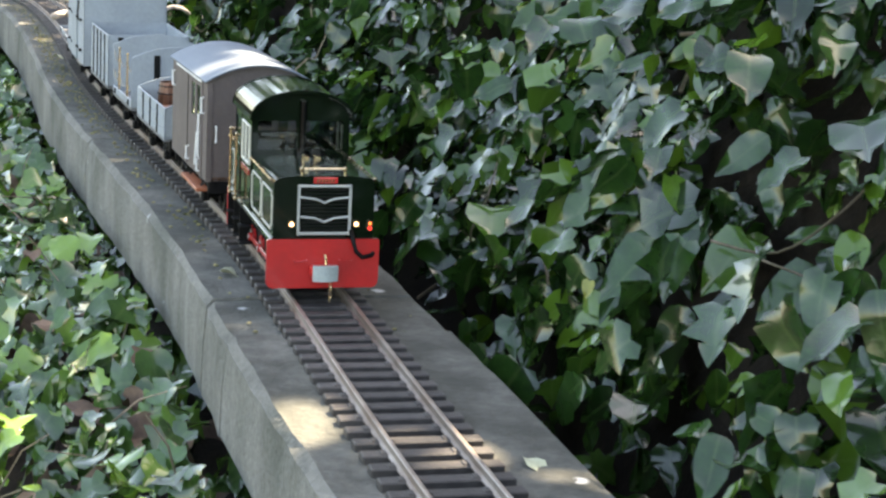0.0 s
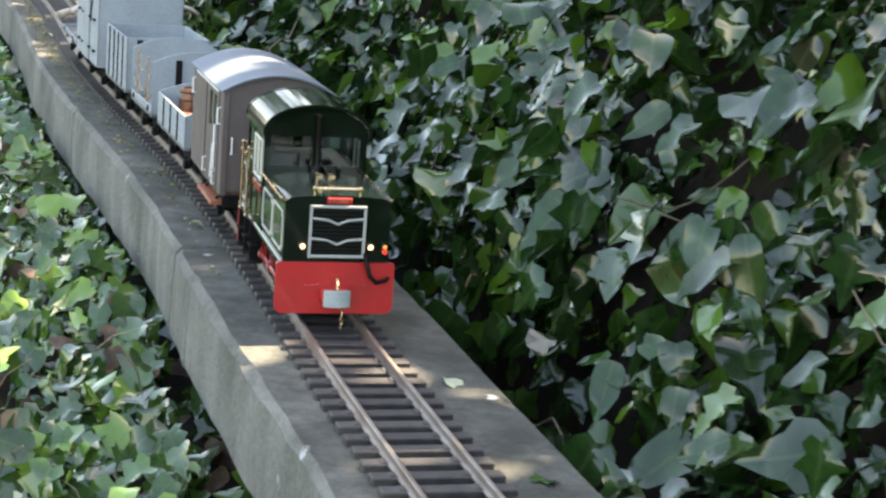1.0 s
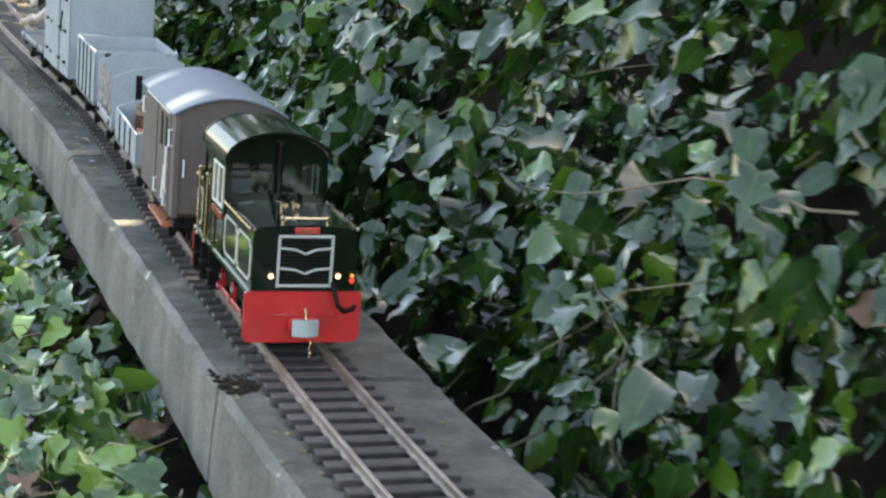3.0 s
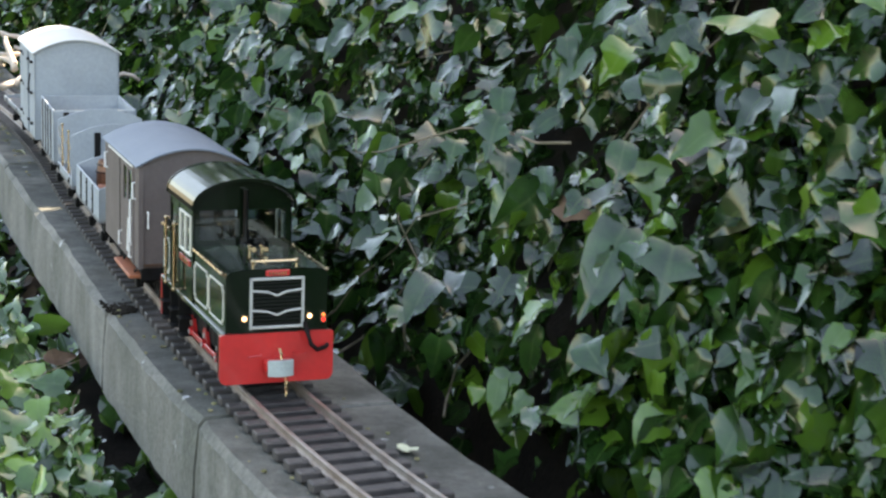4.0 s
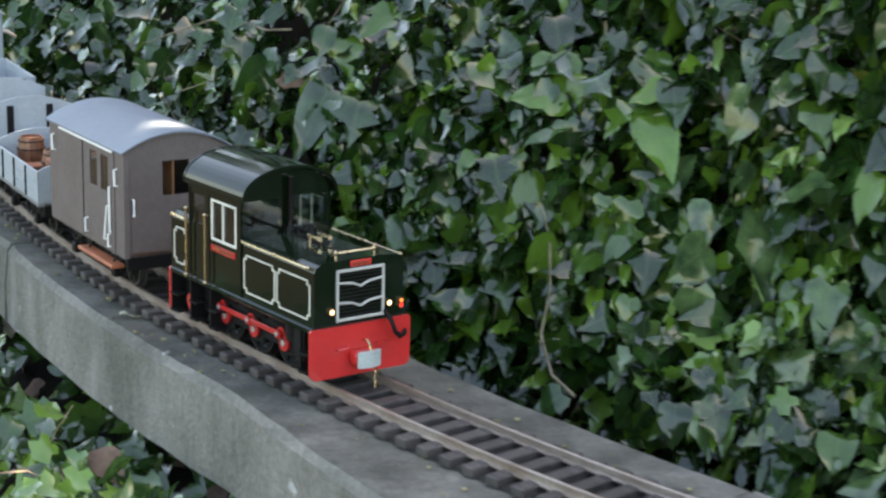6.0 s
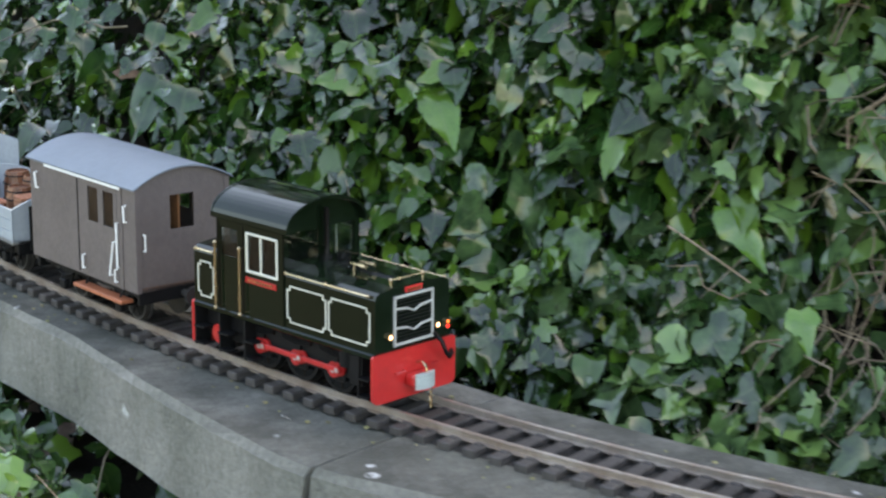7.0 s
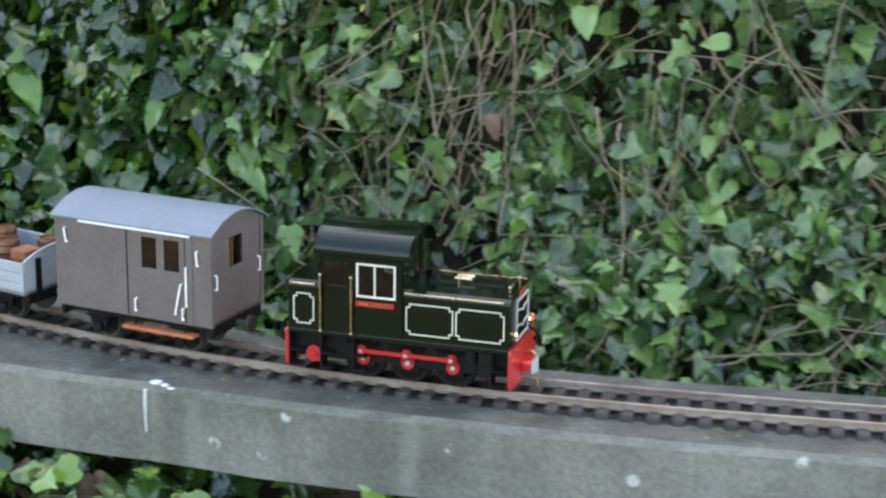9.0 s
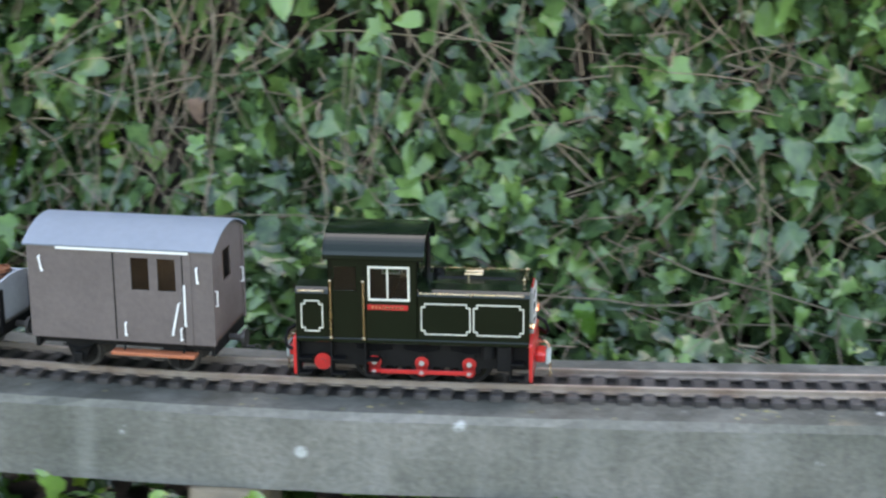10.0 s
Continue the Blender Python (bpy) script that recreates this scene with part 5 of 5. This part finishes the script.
twig(((1.020, 1.244, 0.140), (1.065, 1.226, 0.145), (1.103, 1.205, 0.125), (1.119, 1.190, 0.095), (1.132, 1.178, 0.075)), 0.0018)
twig(((1.007, 1.251, 0.138), (1.028, 1.243, 0.145), (1.053, 1.229, 0.136), (1.092, 1.213, 0.143)), 0.0014)
twig(((1.570, 0.741, 0.049), (1.612, 0.732, 0.091), (1.653, 0.728, 0.145), (1.681, 0.701, 0.110)), 0.0026)
twig(((1.682, 0.691, 0.084), (1.680, 0.673, 0.025), (1.670, 0.664, -0.017)), 0.0024)
twig(((1.501, 0.783, 0.027), (1.520, 0.761, -0.009), (1.511, 0.761, -0.022)), 0.0020)
twig(((1.529, 0.733, -0.007), (1.524, 0.745, 0.023), (1.556, 0.733, 0.039)), 0.0020)
twig(((1.334, 0.995, 0.242), (1.359, 0.978, 0.233), (1.378, 0.963, 0.218)), 0.0024)
twig(((0.134, 2.964, 0.125), (0.180, 2.957, 0.120), (0.225, 2.960, 0.152), (0.263, 2.967, 0.195), (0.290, 2.968, 0.212)), 0.0020)
twig(((0.154, 2.890, 0.129), (0.236, 2.876, 0.109), (0.292, 2.876, 0.134), (0.333, 2.883, 0.180)), 0.0016)
twig(((0.637, 1.740, 0.183), (0.620, 1.733, 0.137), (0.607, 1.725, 0.096)), 0.0040)
twig(((0.830, 1.570, 0.276), (0.837, 1.561, 0.249), (0.838, 1.555, 0.226)), 0.0030)
twig(((0.580, 1.809, 0.189), (0.564, 1.799, 0.137), (0.554, 1.793, 0.104)), 0.0030)
twig(((0.961, 1.125, -0.078), (1.006, 1.113, -0.057), (1.050, 1.095, -0.054), (1.104, 1.067, -0.077)), 0.0018)

# ground ivy on the open side
low_ivy = tagged(new("ground_ivy"), "bright green trailing ivy on the ground below the line", "ivy", kind="stuff")
low = Leaves()
dead = Leaves()
for n in range(13000):
    s = rng.uniform(0.4, 7.6)
    o = -0.1 - 0.75 * rng.random() ** 1.3 if n % 5 else rng.uniform(-0.12, 0.22)
    z = low_point(s, o) + (rng.uniform(0.0, 0.06) if o < -0.11 else rng.uniform(-0.005, 0.02))
    h = heading(s)
    left = Vector((-math.sin(h), math.cos(h), 0))
    along = Vector((math.cos(h), math.sin(h), 0))
    normal = Vector((rng.gauss(0, 0.6), rng.gauss(0, 0.6), 1)) - left * rng.uniform(-0.1, 1.1) + along * rng.uniform(-0.2, 1.0)
    tip = -left * rng.uniform(-0.2, 1) + along * rng.gauss(0.3, 0.7) + Vector((0, 0, -0.4))
    if rng.random() < 0.11:
        dead.add(line(s, o, z - 0.01), normal, tip, rng.uniform(0.03, 0.05), 3, rng)
    else:
        low.add(line(s, o, z), normal, tip, rng.uniform(0.024, 0.046), rng.choice((0, 0, 1, 2)), rng)
for name, coll, m in (("leaves", low, M_LEAF_LOW), ("withered_leaves", dead, M_DEADLEAF)):
    ob = tagged(new(name, coll.mesh(name, m)), kind="stuff")
    ob.parent = low_ivy
bm = bmesh.new()
for n in range(160):
    s, o = rng.uniform(1, 7), -rng.uniform(0.1, 0.7)
    p = line(s, o, low_point(s, o))
    q = p + Vector((rng.gauss(0, 0.05), rng.gauss(0, 0.05), rng.uniform(0.03, 0.09)))
    tube(bm, [p, (p + q) / 2 + Vector((0, 0, 0.02)), q], 0.0012, 4, 0.0006)
tagged(part("stalks", bm, M_STEM, low_ivy), kind="stuff")

# dry grass stalks among the ground ivy
bm = bmesh.new()
for n in range(420):
    s, o = rng.uniform(2.4, 6.6), -0.14 - 0.6 * rng.random()
    a = line(s, o, low_point(s, o) + rng.uniform(0.0, 0.03))
    d = Vector((rng.gauss(0, 1), rng.gauss(0, 1), rng.uniform(0.1, 1.1))).normalized() * rng.uniform(0.05, 0.12)
    tube(bm, [a, a + 0.5 * d + Vector((0, 0, 0.012)), a + d], 0.0009, 4, 0.0004)
part("dry_grass", bm, M_TWIG, low_ivy)
tagged(low_ivy.children[-1], kind="stuff")

# litter on the bed
bm = bmesh.new()
for n in range(1100):
    s = rng.choice((rng.uniform(0.8, 3.1), rng.uniform(1.2, 2.4), rng.uniform(0.8, 7.2)))
    o = rng.choice((-0.06, -0.055, 0.06)) + rng.gauss(0, 0.009)
    if not front_off(s) + 0.006 < o < 0.078 or abs(o) < 0.044:
        continue
    r = rng.uniform(0.0008, 0.003)
    geo = bmesh.ops.create_icosphere(bm, subdivisions=1, radius=r, matrix=Matrix.Translation(line(s, o, r * 0.2 + 0.0003)) @ Matrix.Diagonal((1, 1, 0.5, 1)))
litter = tagged(new("moss_litter", finish("moss_litter", bm, M_MOSS)), "moss crumbs and dry litter on the concrete", "litter", kind="stuff")


def fallen(s, o, size, material, label, kind, turn):
    l = Leaves()
    r = random.Random(int(s * 100))
    l.add(line(s, o, 0.004), (0.1, 0.1, 1), (math.cos(turn), math.sin(turn), 0.0), size, kind, r)
    return tagged(new("fallen_leaf", l.mesh("fallen_leaf", material)), label, "leaf", group="leaves fallen on the bed")


fallen(3.22, -0.064, 0.036, M_PALELEAF, "pale withered leaf lying on the bed", 3, 0.3)
fallen(1.70, -0.06, 0.04, M_PALELEAF, "pale withered leaf lying on the bed", 3, 0.2)
fallen(3.74, 0.062, 0.032, M_PALELEAF, "pale withered leaf lying on the bed", 3, -0.9)
fallen(3.96, 0.066, 0.028, M_LEAF_LOW, "small green leaf lying on the bed", 0, 1.0)
fallen(4.74, 0.058, 0.022, M_PALELEAF, "pale withered leaf lying on the bed", 2, 2.0)
fallen(4.91, -0.062, 0.024, M_PALELEAF, "pale withered leaf lying on the bed", 3, 0.4)
fallen(5.45, -0.08, 0.008, M_DROPPING, "tiny white petal lying on the bed", 3, 0.4)
fallen(6.30, 0.01, 0.02, M_PALELEAF, "pale withered leaf between the rails", 3, -0.6)

bm = bmesh.new()
for n in range(160):
    s, o = rng.gauss(4.22, 0.014), rng.uniform(-0.073, -0.044)
    r = rng.uniform(0.0012, 0.0034)
    bmesh.ops.create_icosphere(bm, subdivisions=1, radius=r, matrix=Matrix.Translation(line(s, o, r * 0.3)) @ Matrix.Diagonal((1, 1, 0.5, 1)))
tagged(new("dirt_in_joint", finish("dirt_in_joint", bm, M_SOIL)), "dark damp dirt gathered at a joint of the beams", "dirt", kind="stuff")

# bird dropping on the edge, running down the face
bm = bmesh.new()
for ds, o, z, r in ((0, -0.091, 0.0006, 0.007), (0.012, -0.094, 0.0004, 0.005), (0.02, -0.097, -0.001, 0.004)):
    bmesh.ops.create_icosphere(bm, subdivisions=2, radius=r, matrix=Matrix.Translation(line(5.82 + ds, o, z)) @ Matrix.Diagonal((1, 1, 0.15, 1)))
f0 = front_off(5.815) - 0.001
tube(bm, [line(5.815, f0, -0.004), line(5.8145, f0 - 0.0005, -0.02), line(5.815, f0 - 0.0005, -0.05)], 0.0016, 6, 0.0007)
tagged(new("bird_dropping", finish("bird_dropping", bm, M_DROPPING)), "white bird dropping streaked down the concrete edge", "dropping")

# ---- unseen trees behind, added to shade the line ----
# Spots to be sunlit: crown leaves on their sun rays are left out.
GAPS = [(line(3.62, -0.070, 0), 0.008), (line(3.70, -0.064, 0), 0.009), (line(3.92, -0.044, 0), 0.014), (line(3.82, 0.001, 0.01), 0.008), (line(3.92, 0.003, 0.01), 0.014), (line(3.96, 0.027, 0.01), 0.012), (line(4.70, 0.091, 0), 0.006), (line(4.70, 0.085, 0), 0.006)]
GAPS += [(line(3.0 + 0.1 * k, -0.037, 0.16), 0.03) for k in range(4)] + [(line(3.42 + 0.14 * k, -0.037, 0.16), 0.018) for k in range(3)]
GAPS += [(line(s, o, 0.16), r) for s, o, r in ((4.36, -0.03, 0.01), (4.52, -0.03, 0.008), (4.88, -0.035, 0.02), (4.98, -0.03, 0.022), (5.1, -0.035, 0.014))]
trees = tagged(new("tree_screen"), "unseen dense dark trees added behind the ivy bank for shade", "trees")
for k in range(6):
    bm = bmesh.new()
    s = -0.6 + 1.7 * k
    a = line(s, 1.5 + 0.1 * (k % 2), -0.7)
    lean = Vector((0.1 * (-1) ** k, 0.08, 0))
    tube(bm, [a, a + lean + Vector((0, 0, 1.2)), a + 2.5 * lean + Vector((0, 0, 2.3)), a + 3 * lean + Vector((0, 0, 3.9))], 0.07, 10, 0.03)
    part("trunk", bm, M_STEM, trees)
crown = Leaves()
for n in range(24000):
    s, z = rng.uniform(-1.8, 8.9), rng.uniform(0.2, 4.1)
    p = line(s, 1.0 + 0.22 * z + 0.25 * noise.noise((s * 1.3, z * 1.3, 0)) + rng.uniform(-0.15, 0.15), z)
    if any(((p - g) - SUN_DIR * (p - g).dot(SUN_DIR)).length < r + 0.035 for g, r in GAPS):
        continue
    if s < 1.9 and z > 0.9 and rng.random() < 0.5:
        continue
    h = heading(s)
    out = Vector((math.sin(h), -math.cos(h), 0))
    crown.add(p, out + Vector((rng.gauss(0, 0.5), rng.gauss(0, 0.5), rng.uniform(0, 1.2))), Vector((rng.gauss(0, 0.5), rng.gauss(0, 0.5), -1)), rng.uniform(0.1, 0.17), 1, rng)
ob = tagged(new("crown", crown.mesh("crown", M_CANOPY)), kind="stuff")
ob.parent = trees

# ---- movement ----
# middle of each vehicle behind the engine's front, half its axle spacing
FORMATION = {"loco": (loco, 0.110, 0.047), "van": (van, 0.405, 0.0515), "low": (low_wagon, 0.63, 0.045), "chain": (chain_wagon, 0.83, 0.036), "high": (high_wagon, 1.025, 0.042),
             "tall": (tall_van, 1.255, 0.058), "root": (root_wagon, 1.51, 0.055)}
WHEELS = ((loco_wheels, WHEEL_R), (van_wheels, CAR_R), (low_wheels, CAR_R), (chain_wheels, CAR_R), (high_wheels, CAR_R), (tall_wheels, CAR_R), (root_wheels, CAR_R))


def motions():
    times = [k / 5 for k in range(51)]
    for thing, back, half in FORMATION.values():
        walk(thing, [(t, riding(front_at(t) - back, half)) for t in times])
    for thing, key, m in LOADS:
        _, back, half = FORMATION[key]
        walk(thing, [(t, riding(front_at(t) - back, half) @ m) for t in times])
    fine = [k / 15 for k in range(151)]
    end = front_at(10.0)
    for wheels, r in WHEELS:
        for w in wheels:
            x, y, z = w.location
            walk(w, [(t, pose(x, y, z, 0, 90 + math.degrees((front_at(t) - end) / r), 0)) for t in fine])
    for rod in loco_rods:
        rows = []
        for t in fine:
            a = math.pi / 2 + (front_at(t) - end) / WHEEL_R
            rows.append((t, pose(CRANK * math.cos(a), 0, WHEEL_R - CRANK * math.sin(a))))
        walk(rod, rows)


motions()
